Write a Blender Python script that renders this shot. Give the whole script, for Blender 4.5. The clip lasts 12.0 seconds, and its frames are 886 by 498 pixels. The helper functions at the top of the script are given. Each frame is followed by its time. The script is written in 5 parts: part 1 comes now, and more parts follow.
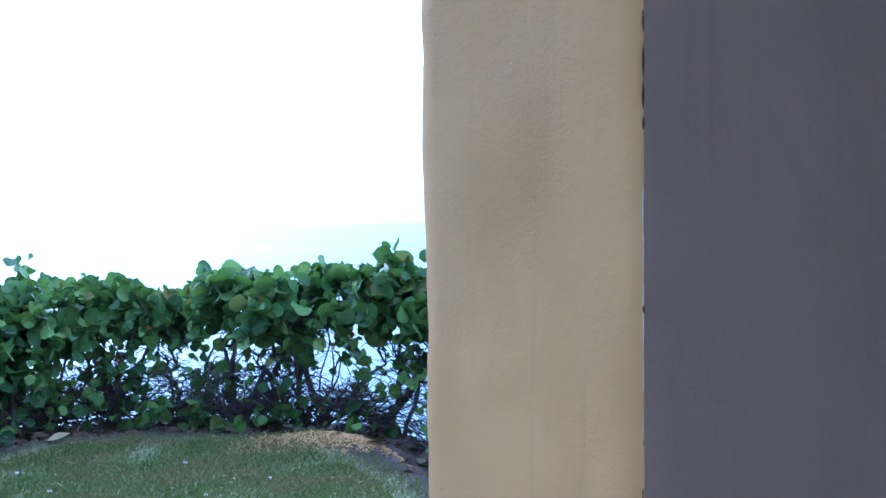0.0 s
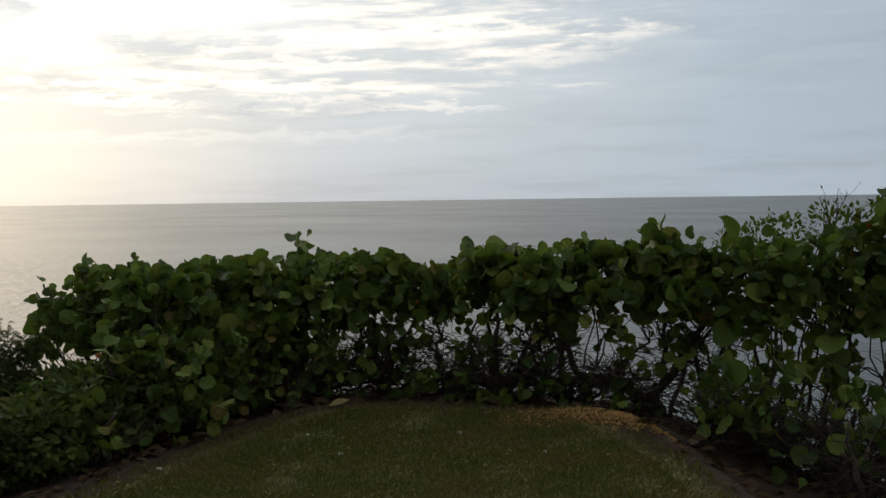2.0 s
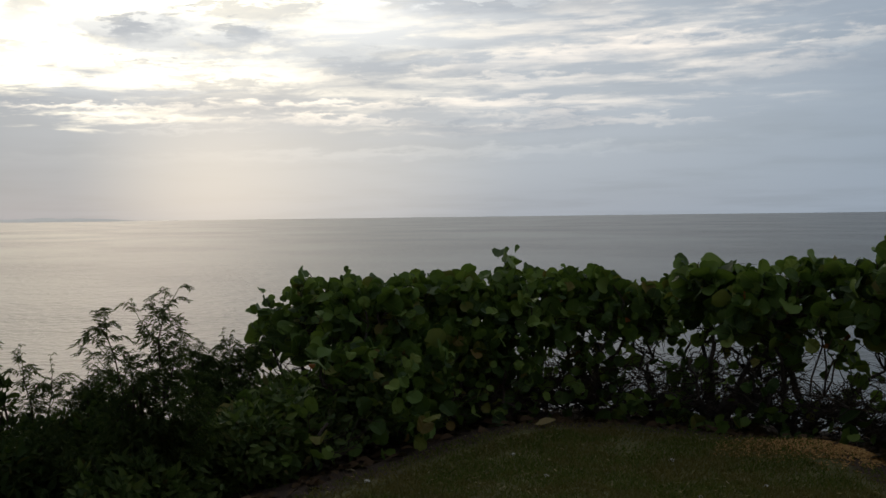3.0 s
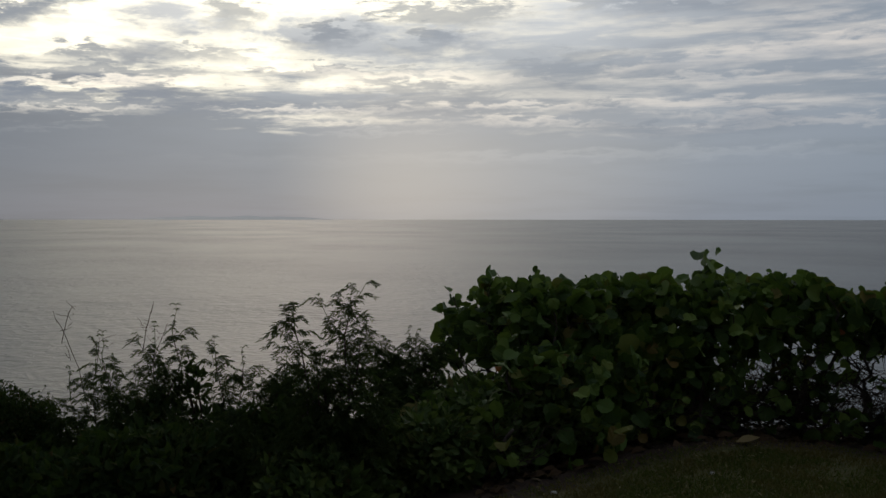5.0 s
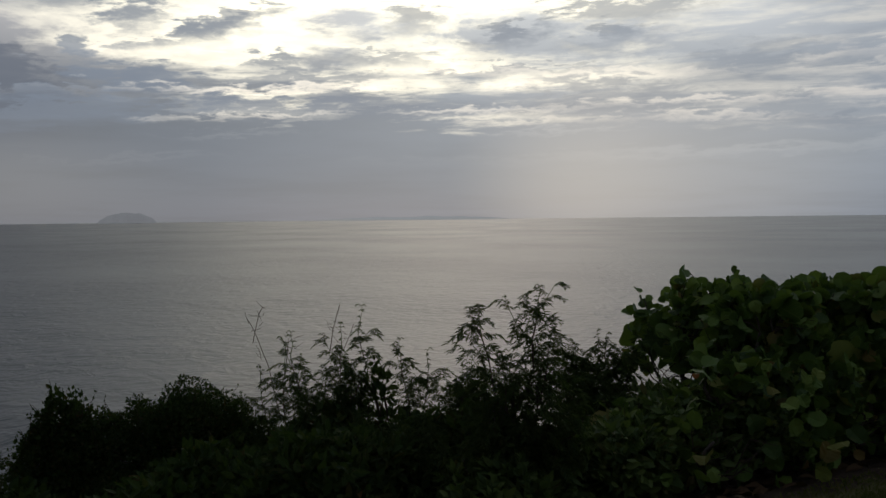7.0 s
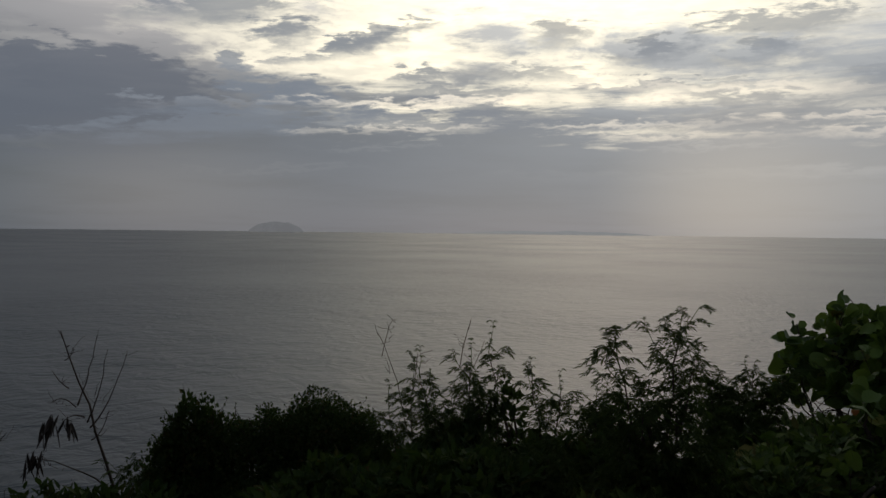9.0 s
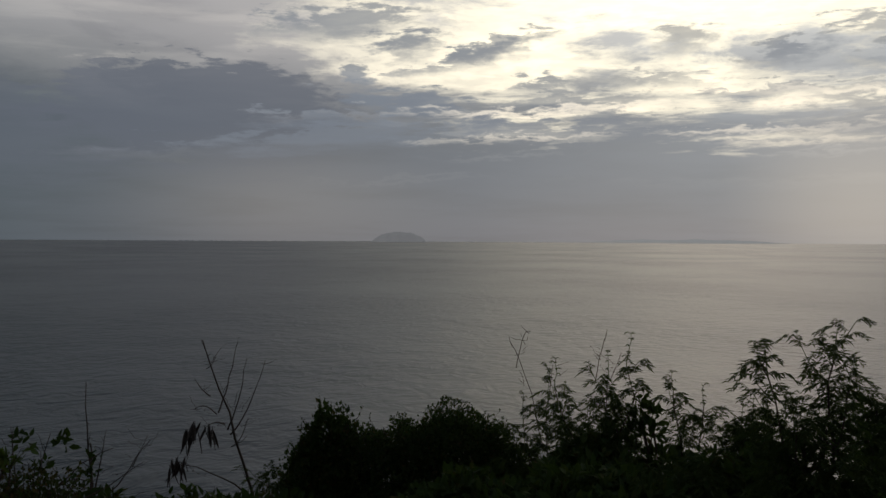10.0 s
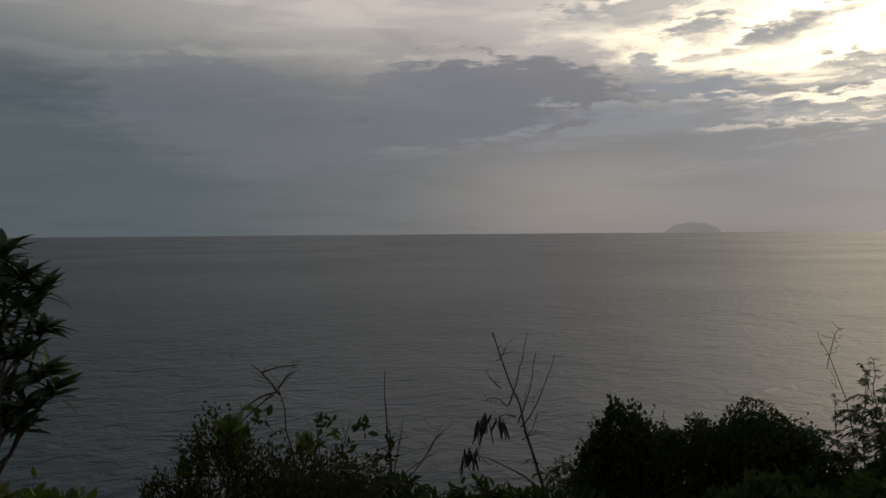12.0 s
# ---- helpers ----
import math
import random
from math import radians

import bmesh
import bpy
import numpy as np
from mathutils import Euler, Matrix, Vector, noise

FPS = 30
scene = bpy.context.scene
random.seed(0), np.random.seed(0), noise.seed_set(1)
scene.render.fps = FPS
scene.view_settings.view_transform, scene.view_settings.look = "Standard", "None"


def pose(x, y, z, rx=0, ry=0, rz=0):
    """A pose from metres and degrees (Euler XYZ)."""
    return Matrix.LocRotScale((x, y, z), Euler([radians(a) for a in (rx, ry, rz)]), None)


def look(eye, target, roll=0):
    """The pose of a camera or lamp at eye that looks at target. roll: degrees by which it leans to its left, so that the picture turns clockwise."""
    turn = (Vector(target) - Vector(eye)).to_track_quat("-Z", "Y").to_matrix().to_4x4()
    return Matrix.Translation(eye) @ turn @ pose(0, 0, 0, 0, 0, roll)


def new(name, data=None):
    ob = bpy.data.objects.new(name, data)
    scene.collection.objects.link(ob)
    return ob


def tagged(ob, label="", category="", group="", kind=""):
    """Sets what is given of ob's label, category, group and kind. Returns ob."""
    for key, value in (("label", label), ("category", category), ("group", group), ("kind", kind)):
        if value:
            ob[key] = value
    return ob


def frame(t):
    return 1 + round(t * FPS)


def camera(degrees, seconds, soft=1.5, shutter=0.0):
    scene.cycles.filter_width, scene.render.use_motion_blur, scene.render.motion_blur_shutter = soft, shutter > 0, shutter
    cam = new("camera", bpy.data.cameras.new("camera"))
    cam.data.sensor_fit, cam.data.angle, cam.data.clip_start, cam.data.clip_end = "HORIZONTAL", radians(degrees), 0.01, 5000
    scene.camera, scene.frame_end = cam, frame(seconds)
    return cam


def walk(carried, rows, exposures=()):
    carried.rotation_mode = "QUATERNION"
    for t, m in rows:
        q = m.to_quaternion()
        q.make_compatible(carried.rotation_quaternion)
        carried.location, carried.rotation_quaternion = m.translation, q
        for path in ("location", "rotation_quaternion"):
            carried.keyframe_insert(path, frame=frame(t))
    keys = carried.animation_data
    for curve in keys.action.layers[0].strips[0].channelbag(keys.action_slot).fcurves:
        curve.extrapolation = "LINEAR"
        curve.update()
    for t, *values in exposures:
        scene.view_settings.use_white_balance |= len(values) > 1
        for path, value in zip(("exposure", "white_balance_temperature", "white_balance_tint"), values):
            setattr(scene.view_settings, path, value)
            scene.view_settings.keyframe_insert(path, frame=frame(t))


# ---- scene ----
cam = camera(48.52, 12.0)


def stand(t, x, y, z, yaw, pitch, roll):
    """A row of the walk: the place, then the turn to the left, up, and the lean, in degrees."""
    yaw, pitch = radians(yaw), radians(pitch)
    way = Vector((-math.sin(yaw) * math.cos(pitch), math.cos(yaw) * math.cos(pitch), math.sin(pitch)))
    return t, look((x, y, z), Vector((x, y, z)) + way, roll)


PATH = [
    stand(0, 0.391, -0.12, 1.7, -1.86, -1.66, -0.39),
    stand(0.5, 0.283, -0.123, 1.699, 0, -1.96, -0.16),
    stand(1, 0.178, -0.146, 1.714, 2.27, -2.01, -0.24),
    stand(1.5, 0.108, -0.162, 1.714, 6.34, -2.37, -0.41),
    stand(2, 0.06, -0.144, 1.713, 11.19, -2.97, -0.77),
    stand(2.5, 0.024, -0.073, 1.714, 16.68, -1.74, 0.1),
    stand(3, -0, -0, 1.719, 23.16, -1.98, -0.71),
    stand(3.5, 0.001, 0.069, 1.705, 27.49, -1.87, -0.16),
    stand(5.5, -0.24, 0.272, 1.692, 35.81, -1.79, -0.48),
    stand(6, -0.292, 0.272, 1.691, 38.15, -1.78, -0.91),
    stand(6.5, -0.321, 0.342, 1.691, 41.21, -2.19, -0.95),
    stand(7, -0.365, 0.429, 1.691, 44.47, -1.84, -0.62),
    stand(9, -0.525, 0.626, 1.689, 52.6, -1.03, 0.66),
    stand(9.5, -0.604, 0.615, 1.693, 55.83, -0.49, 0.84),
    stand(10, -0.639, 0.601, 1.692, 59.69, -0.54, 0.32),
    stand(10.5, -0.671, 0.583, 1.701, 62.72, -0.75, -0.11),
    stand(11, -0.701, 0.587, 1.69, 67.08, -0.8, 0.01),
    stand(11.5, -0.743, 0.645, 1.695, 72.66, -1.14, -0.01),
    stand(12, -0.796, 0.68, 1.687, 76.52, -0.98, -0.45),
]
EXPOSURES = [(0.0, 3.95, 4000, 11), (0.2, 3.5, 4600, 10), (0.3, 3.35, 5100, 10), (0.4, 3.2, 5900, 11), (0.6, 2.9, 6900, 12), (1.0, 2.10, 8200, 5), (1.5, 1.6, 7700, 6), (2.0, 1.26, 7400, 7), (2.5, 1.09, 7150, 8), (3.0, 0.74, 6850, 8), (3.5, 0.40, 6600, 8), (5.5, 0.11, 6450, 8), (7.0, 0.08, 6400, 8), (9.0, -0.09, 6600, 8), (11.0, -0.06, 6950, 9), (12.0, 0.32, 7400, 11)]
walk(cam, PATH, EXPOSURES)

# ---- world, sun ----
SUN_AZ, SUN_EL = 45.0, 16.0
world = bpy.data.worlds.new("evening_sky")
scene.world = world
world.use_nodes = True
W = world.node_tree
W.nodes.clear()


def wire(tree, value, socket):
    if isinstance(value, (int, float)):
        socket.default_value = value
    elif isinstance(value, tuple):
        socket.default_value = (*value, 1.0) if len(value) == 3 and socket.type == "RGBA" else value
    else:
        tree.links.new(value, socket)


def calc(tree, op, a, b=0.0, c=0.0, clamp=False):
    n = tree.nodes.new("ShaderNodeMath")
    n.operation, n.use_clamp = op, clamp
    for i, v in enumerate((a, b, c)):
        if i < len(n.inputs):
            wire(tree, v, n.inputs[i])
    return n.outputs[0]


def blend(tree, fac, a, b, mode="MIX"):
    n = tree.nodes.new("ShaderNodeMix")
    n.data_type, n.blend_type, n.clamp_factor = "RGBA", mode, True
    wire(tree, fac, n.inputs["Factor"])
    wire(tree, a, n.inputs[6])
    wire(tree, b, n.inputs[7])
    return n.outputs[2]


def ramp01(tree, v, lo, hi):
    n = tree.nodes.new("ShaderNodeMapRange")
    n.interpolation_type = "SMOOTHSTEP"
    for i, x in enumerate((v, lo, hi, 0.0, 1.0)):
        wire(tree, x, n.inputs[i])
    return n.outputs[0]


def cloud_noise(tree, vec, scale, detail=6.0, rough=0.55, distort=0.0):
    n = tree.nodes.new("ShaderNodeTexNoise")
    wire(tree, vec, n.inputs["Vector"])
    n.inputs["Scale"].default_value, n.inputs["Detail"].default_value = scale, detail
    n.inputs["Roughness"].default_value, n.inputs["Distortion"].default_value = rough, distort
    return n.outputs[0]


def pack(tree, x, y, z=0.0):
    n = tree.nodes.new("ShaderNodeCombineXYZ")
    for i, v in enumerate((x, y, z)):
        wire(tree, v, n.inputs[i])
    return n.outputs[0]


def build_sky():
    t = W
    tc = t.nodes.new("ShaderNodeTexCoord")
    sep = t.nodes.new("ShaderNodeSeparateXYZ")
    t.links.new(tc.outputs["Generated"], sep.inputs[0])
    x, y, z = sep.outputs
    az = calc(t, "MULTIPLY", calc(t, "ARCTAN2", calc(t, "MULTIPLY", x, -1.0), y), 57.2958)
    el = calc(t, "MULTIPLY", calc(t, "ARCSINE", z), 57.2958)
    # the clouds lie on a level sheet, so that they crowd towards the horizon
    up = calc(t, "ADD", calc(t, "MAXIMUM", z, 0.0), 0.07)
    flat = pack(t, calc(t, "DIVIDE", x, up), calc(t, "DIVIDE", y, up), 0.0)
    wide = cloud_noise(t, flat, 0.55, 5.0, 0.55)
    fine = cloud_noise(t, flat, 1.9, 7.0, 0.6, 0.3)
    streak = cloud_noise(t, pack(t, calc(t, "MULTIPLY", az, 0.09), calc(t, "MULTIPLY", el, 0.75), 3.0), 1.0, 6.0, 0.55, 0.2)
    puff = cloud_noise(t, pack(t, calc(t, "MULTIPLY", az, 0.22), calc(t, "MULTIPLY", el, 0.5), 8.0), 1.0, 5.0, 0.6)
    # ragged edges for the single clouds
    waz = calc(t, "MULTIPLY_ADD", calc(t, "SUBTRACT", puff, 0.5), 14.0, az)
    wel = calc(t, "MULTIPLY_ADD", calc(t, "SUBTRACT", streak, 0.5), 5.0, el)

    def spot(a, e, wa, we, soft=0.6, ragged=True, tilt=0.0):
        u = calc(t, "SUBTRACT", waz if ragged else az, a)
        v = calc(t, "SUBTRACT", wel if ragged else el, e)
        if tilt:
            v = calc(t, "MULTIPLY_ADD", u, -tilt, v)
        u, v = calc(t, "DIVIDE", u, wa), calc(t, "DIVIDE", v, we)
        r = calc(t, "SQRT", calc(t, "ADD", calc(t, "MULTIPLY", u, u), calc(t, "MULTIPLY", v, v)))
        return ramp01(t, r, 1.0 + soft, max(0.0, 1.0 - soft))

    # veil: blue-grey to the south, warmer under the sun, slate over the dark bank
    n = t.nodes.new("ShaderNodeValToRGB")
    wire(t, calc(t, "DIVIDE", calc(t, "ADD", az, 180.0), 360.0), n.inputs[0])
    while len(n.color_ramp.elements) < len(VEIL):
        n.color_ramp.elements.new(0.5)
    for e, (a, col) in zip(n.color_ramp.elements, VEIL):
        e.position, e.color = (a + 180.0) / 360.0, (*col, 1.0)
    c = blend(t, ramp01(t, el, 14.0, 40.0), n.outputs[0], blend(t, ramp01(t, az, 80.0, 112.0), ZENITH, (0.07, 0.082, 0.096)))
    # glow of the hidden sun; the 31-degree patch is added unseen, to brighten sea
    for a, e, wa, we, k, tint in GLOWS:
        g = calc(t, "MULTIPLY", spot(a, e, wa, we, 1.0, False), k)
        c = blend(t, 1.0, c, blend(t, g, (0.0, 0.0, 0.0), tint), "ADD")
    # soft and streaked cloud cover
    shade = ramp01(t, wide, 0.42, 0.68)
    c = blend(t, calc(t, "MULTIPLY", shade, 0.22), c, blend(t, 1.0, c, (0.6, 0.61, 0.58), "MULTIPLY"))
    band = calc(t, "MULTIPLY", ramp01(t, el, 4.0, 7.5), ramp01(t, streak, 0.48, 0.66))
    c = blend(t, calc(t, "MULTIPLY", band, calc(t, "MULTIPLY_ADD", ramp01(t, az, 16.0, 36.0), 0.27, 0.15)), c, blend(t, 1.0, c, (1.5, 1.46, 1.38), "MULTIPLY"))
    band = calc(t, "MULTIPLY", ramp01(t, el, 4.5, 8.5), ramp01(t, fine, 0.50, 0.64))
    c = blend(t, calc(t, "MULTIPLY", band, calc(t, "MULTIPLY_ADD", ramp01(t, az, 16.0, 36.0), 0.16, 0.12)), c, blend(t, 1.0, c, (0.62, 0.63, 0.68), "MULTIPLY"))
    # bright breaks in the deck, where the light behind it shows between the cloudlets
    slant = calc(t, "MULTIPLY_ADD", az, 0.02, el)
    torn = cloud_noise(t, pack(t, calc(t, "MULTIPLY", az, 0.17), calc(t, "MULTIPLY", slant, 0.58), 21.0), 1.0, 9.0, 0.62, 0.25)
    shred = cloud_noise(t, pack(t, calc(t, "MULTIPLY", az, 0.52), calc(t, "MULTIPLY", slant, 2.1), 5.0), 1.0, 7.0, 0.6, 0.3)
    thin = cloud_noise(t, pack(t, calc(t, "MULTIPLY", az, 0.17), calc(t, "MULTIPLY", slant, 1.6), 40.0), 1.0, 7.0, 0.58, 0.3)
    # long thin streaks low down, rounder rags higher up
    mixed = blend(t, calc(t, "MAXIMUM", ramp01(t, el, 10.5, 6.5), ramp01(t, az, 36.0, 27.0)), torn, thin)
    torn = calc(t, "MULTIPLY_ADD", mixed, 0.72, calc(t, "MULTIPLY", shred, 0.28))
    lift = None
    for a, e, wa, we, k in GAPS:
        g = calc(t, "MULTIPLY", spot(a, e, wa, we, 0.9, False), k)
        lift = g if lift is None else calc(t, "MAXIMUM", lift, g)
    # the more the deck is lifted, the fewer cloudlets are left
    open_sky = ramp01(t, calc(t, "SUBTRACT", calc(t, "MULTIPLY", lift, 0.40), torn), calc(t, "MULTIPLY_ADD", ramp01(t, az, 38.0, 28.0), -0.05, -0.35), calc(t, "MULTIPLY_ADD", ramp01(t, az, 38.0, 28.0), 0.03, -0.165))
    open_sky = calc(t, "MULTIPLY", open_sky, ramp01(t, lift, 0.05, 0.35))
    light = blend(t, spot(48, 12.5, 18, 7, 1.0, False), (0.54, 0.52, 0.51), (1.55, 1.42, 1.12))
    light = blend(t, calc(t, "MULTIPLY", ramp01(t, shred, 0.66, 0.38), 0.6), light, blend(t, 0.5, light, c))
    c = blend(t, open_sky, c, light)
    # heavy clouds: crisp, torn upper edges
    fray = cloud_noise(t, pack(t, calc(t, "MULTIPLY", az, 0.9), calc(t, "MULTIPLY", slant, 2.6), 63.0), 1.0, 6.0, 0.62, 0.4)
    raz = calc(t, "MULTIPLY_ADD", calc(t, "SUBTRACT", torn, 0.5), 5.0, calc(t, "MULTIPLY_ADD", calc(t, "SUBTRACT", fray, 0.5), 4.0, az))
    rel = calc(t, "MULTIPLY_ADD", calc(t, "SUBTRACT", shred, 0.5), 1.8, calc(t, "MULTIPLY_ADD", calc(t, "SUBTRACT", puff, 0.5), 1.2, el))
    def wisp(a, e, wa, we, tilt, coarse, fine_part, below=1.0):
        """Distance from a cloud's heart, 1 at its rim, torn by the noises."""
        u, v = calc(t, "SUBTRACT", raz, a), calc(t, "SUBTRACT", rel, e)
        v = calc(t, "DIVIDE", calc(t, "MULTIPLY_ADD", u, -tilt, v), we)
        u = calc(t, "DIVIDE", u, wa)
        if below != 1.0:
            v = calc(t, "MULTIPLY", v, calc(t, "MULTIPLY_ADD", ramp01(t, v, 0.0, -0.3), below - 1.0, 1.0))
        r = calc(t, "SQRT", calc(t, "ADD", calc(t, "MULTIPLY", u, u), calc(t, "MULTIPLY", v, v)))
        r = calc(t, "MULTIPLY_ADD", calc(t, "SUBTRACT", torn, 0.5), coarse, r)
        return calc(t, "MULTIPLY_ADD", calc(t, "SUBTRACT", shred, 0.5), fine_part, r), v

    for a, e, wa, we, k, tilt in BANKS:
        r, v = wisp(a, e, wa, we, tilt, 1.6, 0.5, 0.55)
        g = calc(t, "MULTIPLY", ramp01(t, r, calc(t, "MULTIPLY_ADD", ramp01(t, v, 0.1, -0.5), 0.5, 1.10), 0.80), k)
        c = blend(t, g, c, (0.118, 0.135, 0.176))
    for a, e, wa, we, k, tilt in RAGS + RAGS_LOW:
        r, v = wisp(a, e, wa, we, tilt, 4.0, 2.4, 0.6)
        g = calc(t, "MULTIPLY", ramp01(t, r, calc(t, "MULTIPLY_ADD", ramp01(t, v, 0.1, -0.5), 0.5, 1.5), 0.4), k)
        c = blend(t, g, c, (0.188, 0.220, 0.278))
    # thin lit edges and streaks between them
    lit = blend(t, spot(48, 12.5, 18, 7, 1.0, False), (0.53, 0.490, 0.465), (1.25, 1.13, 0.95))
    for a, e, wa, we, k, tilt in STREAKS + STREAKS_SOUTH:
        r, v = wisp(a, e, wa, we, tilt, 2.6, 2.4)
        g = calc(t, "MULTIPLY", ramp01(t, r, 2.0 if k > 0.5 else 2.6, 0.1), k if e > 5 and a < 62 else 0.6 * k)
        c = blend(t, g, c, blend(t, 0.55 if e > 5 and a < 62 else 0.1, blend(t, 1.0, c, (1.5, 1.45, 1.38), "MULTIPLY"), lit))
    for a, e, wa, we, k in SHAFTS:
        g = calc(t, "MULTIPLY", spot(a, e, wa, we, 1.0, False), abs(k))
        c = blend(t, g, c, (0.56, 0.512, 0.460) if k > 0 else (0.160, 0.182, 0.222))
    # unseen bright patch above the view, added for the sea's glitter lane
    for a, e, wa, we, tint in GLITTER_GLOW:
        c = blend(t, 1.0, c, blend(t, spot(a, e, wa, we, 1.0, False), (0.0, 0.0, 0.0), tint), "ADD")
    # water takes its own light: below the horizon the sky only fades
    c = blend(t, ramp01(t, el, -0.5, -8.0), c, (0.08, 0.09, 0.10))
    sky = t.nodes.new("ShaderNodeTexSky")
    sky.sky_type, sky.sun_disc = "NISHITA", False
    sky.sun_elevation, sky.sun_rotation = radians(SUN_EL), radians(360.0 - SUN_AZ)
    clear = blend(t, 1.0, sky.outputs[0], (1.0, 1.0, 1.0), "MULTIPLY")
    # cloud brightness times ten, to undo the 0.1 background strength
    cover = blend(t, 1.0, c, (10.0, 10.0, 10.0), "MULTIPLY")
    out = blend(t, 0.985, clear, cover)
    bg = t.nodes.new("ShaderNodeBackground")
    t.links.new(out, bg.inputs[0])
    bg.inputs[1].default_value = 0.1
    t.links.new(bg.outputs[0], t.nodes.new("ShaderNodeOutputWorld").inputs[0])


# bearing and colour of the veil
VEIL = [(-150, (0.055, 0.068, 0.088)), (-60, (0.10, 0.12, 0.15)), (-5, (0.172, 0.215, 0.280)), (22, (0.212, 0.243, 0.296)), (45, (0.218, 0.250, 0.302)), (58, (0.160, 0.184, 0.226)), (70, (0.138, 0.153, 0.184)), (92, (0.064, 0.092, 0.118)), (150, (0.055, 0.068, 0.088))]
ZENITH = (0.155, 0.175, 0.205)
# bearing, height, half widths (degrees), strength, tint
GLOWS = [(43, 16, 18, 5.0, 0.50, (1.0, 0.95, 0.84)), (26, 9, 20, 6.0, 0.10, (1.0, 0.95, 0.88)), (60, 10.5, 10, 3.0, 0.12, (1.0, 0.90, 0.75)), (78, 13.5, 20, 3.6, 0.29, (1.0, 0.91, 0.88)), (20, 31, 26, 9.5, 0.8, (1.0, 0.97, 0.92)), (27, 12, 5, 2.5, 0.13, (1.0, 0.96, 0.9))]
GLITTER_GLOW = [(40.5, 23, 8, 5.5, (2.1, 1.65, 1.4))]
GAPS = [(45, 13.8, 13, 3.2, 1.0), (57, 10.6, 9, 3.0, 1.0), (34, 12.5, 9, 3.0, 0.8), (38, 7.9, 10, 1.5, 0.75), (46, 8.6, 9, 2.2, 0.78), (26, 7.2, 9, 1.4, 0.64), (14, 10.0, 13, 3.0, 0.56), (16, 6.4, 12, 1.0, 0.50), (24, 5.0, 8, 0.5, 0.45), (79, 9.9, 4, 0.7, 0.55), (54, 6.6, 8, 1.2, 0.76), (67, 11.6, 6, 1.2, 0.65), (40, 5.5, 7, 0.8, 0.60), (62, 11.2, 7, 2.5, 1.0)]
BANKS = [(73.5, 8.3, 7.6, 1.9, 0.8, 0.0), (88, 7.6, 7.5, 2.0, 0.55, 0.17)]
# single torn clouds and lit streaks: bearing, height, half widths, strength, slope
RAGS = [(65.3, 12.5, 3.9, 0.46, 0.75, -0.059), (61.7, 11.6, 1.5, 0.53, 0.85, -0.094), (57.1, 11.1, 3.2, 0.26, 0.70, -0.256), (64.8, 9.5, 0.8, 0.59, 0.85, -0.107), (61.3, 8.0, 2.9, 0.46, 0.75, 0.079), (54.0, 9.1, 1.3, 0.33, 0.80, -0.080), (51.7, 8.1, 4.4, 0.26, 0.70, -0.048), (52.3, 6.5, 7.0, 0.39, 0.80, -0.001), (50.5, 7.1, 1.9, 0.39, 0.80, 0.023), (65.6, 6.2, 5.9, 0.46, 0.60, -0.087), (46.0, 11.7, 1.3, 0.46, 0.70, -0.052), (40.3, 10.7, 1.9, 0.49, 0.75, -0.268), (33.5, 11.7, 3.1, 0.46, 0.65, -0.092), (34.5, 10.5, 1.8, 0.39, 0.65, -0.136), (35.5, 7.1, 3.7, 0.66, 0.60, -0.005), (39.5, 8.5, 4.5, 0.20, 0.50, -0.011)]
RAGS_LOW = [(24.9, 6.5, 1.5, 0.26, 0.45, -0.033), (22.2, 5.2, 3.3, 0.23, 0.50, 0.052), (15.7, 5.7, 2.1, 0.39, 0.50, 0.042), (41.4, 8.5, 2.9, 0.20, 0.50, -0.029), (27.1, 8.5, 3.6, 0.72, 0.40, -0.095), (21.0, 12.0, 5.3, 0.26, 0.50, 0.026), (1.7, 8.4, 2.8, 0.30, 0.35, 0.041), (48.4, 9.2, 2.8, 0.23, 0.60, 0.011), (58.1, 10.6, 2.6, 0.30, 0.70, -0.177), (67.1, 7.1, 2.9, 0.26, 0.60, 0.016), (60.8, 8.1, 2.6, 0.46, 0.70, 0.074), (57.6, 6.8, 1.8, 0.30, 0.70, -0.014)]
STREAKS = [(54.6, 5.9, 3.7, 0.13, 0.80, -0.043), (55.7, 4.9, 2.0, 0.10, 0.40, -0.054), (36.7, 8.2, 6.3, 0.20, 0.80, 0.039), (40.3, 7.5, 1.8, 0.26, 0.80, -0.015), (39.6, 5.5, 3.7, 0.16, 0.75, 0.001), (37.9, 4.9, 3.2, 0.13, 0.70, -0.011), (43.9, 6.1, 2.7, 0.13, 0.70, -0.035), (30.3, 6.4, 2.1, 0.16, 0.60, -0.009), (30.4, 5.7, 2.2, 0.13, 0.55, 0.051), (29.6, 3.5, 9.8, 0.20, 0.30, -0.015), (80.8, 9.2, 2.3, 0.66, 0.40, 0.289), (76.6, 4.7, 2.3, 0.23, 0.35, -0.034), (69.1, 7.1, 1.9, 0.20, 0.55, 0.004), (64.8, 7.1, 1.4, 0.16, 0.60, 0.033), (61.8, 3.5, 3.1, 0.10, 0.22, -0.050)]
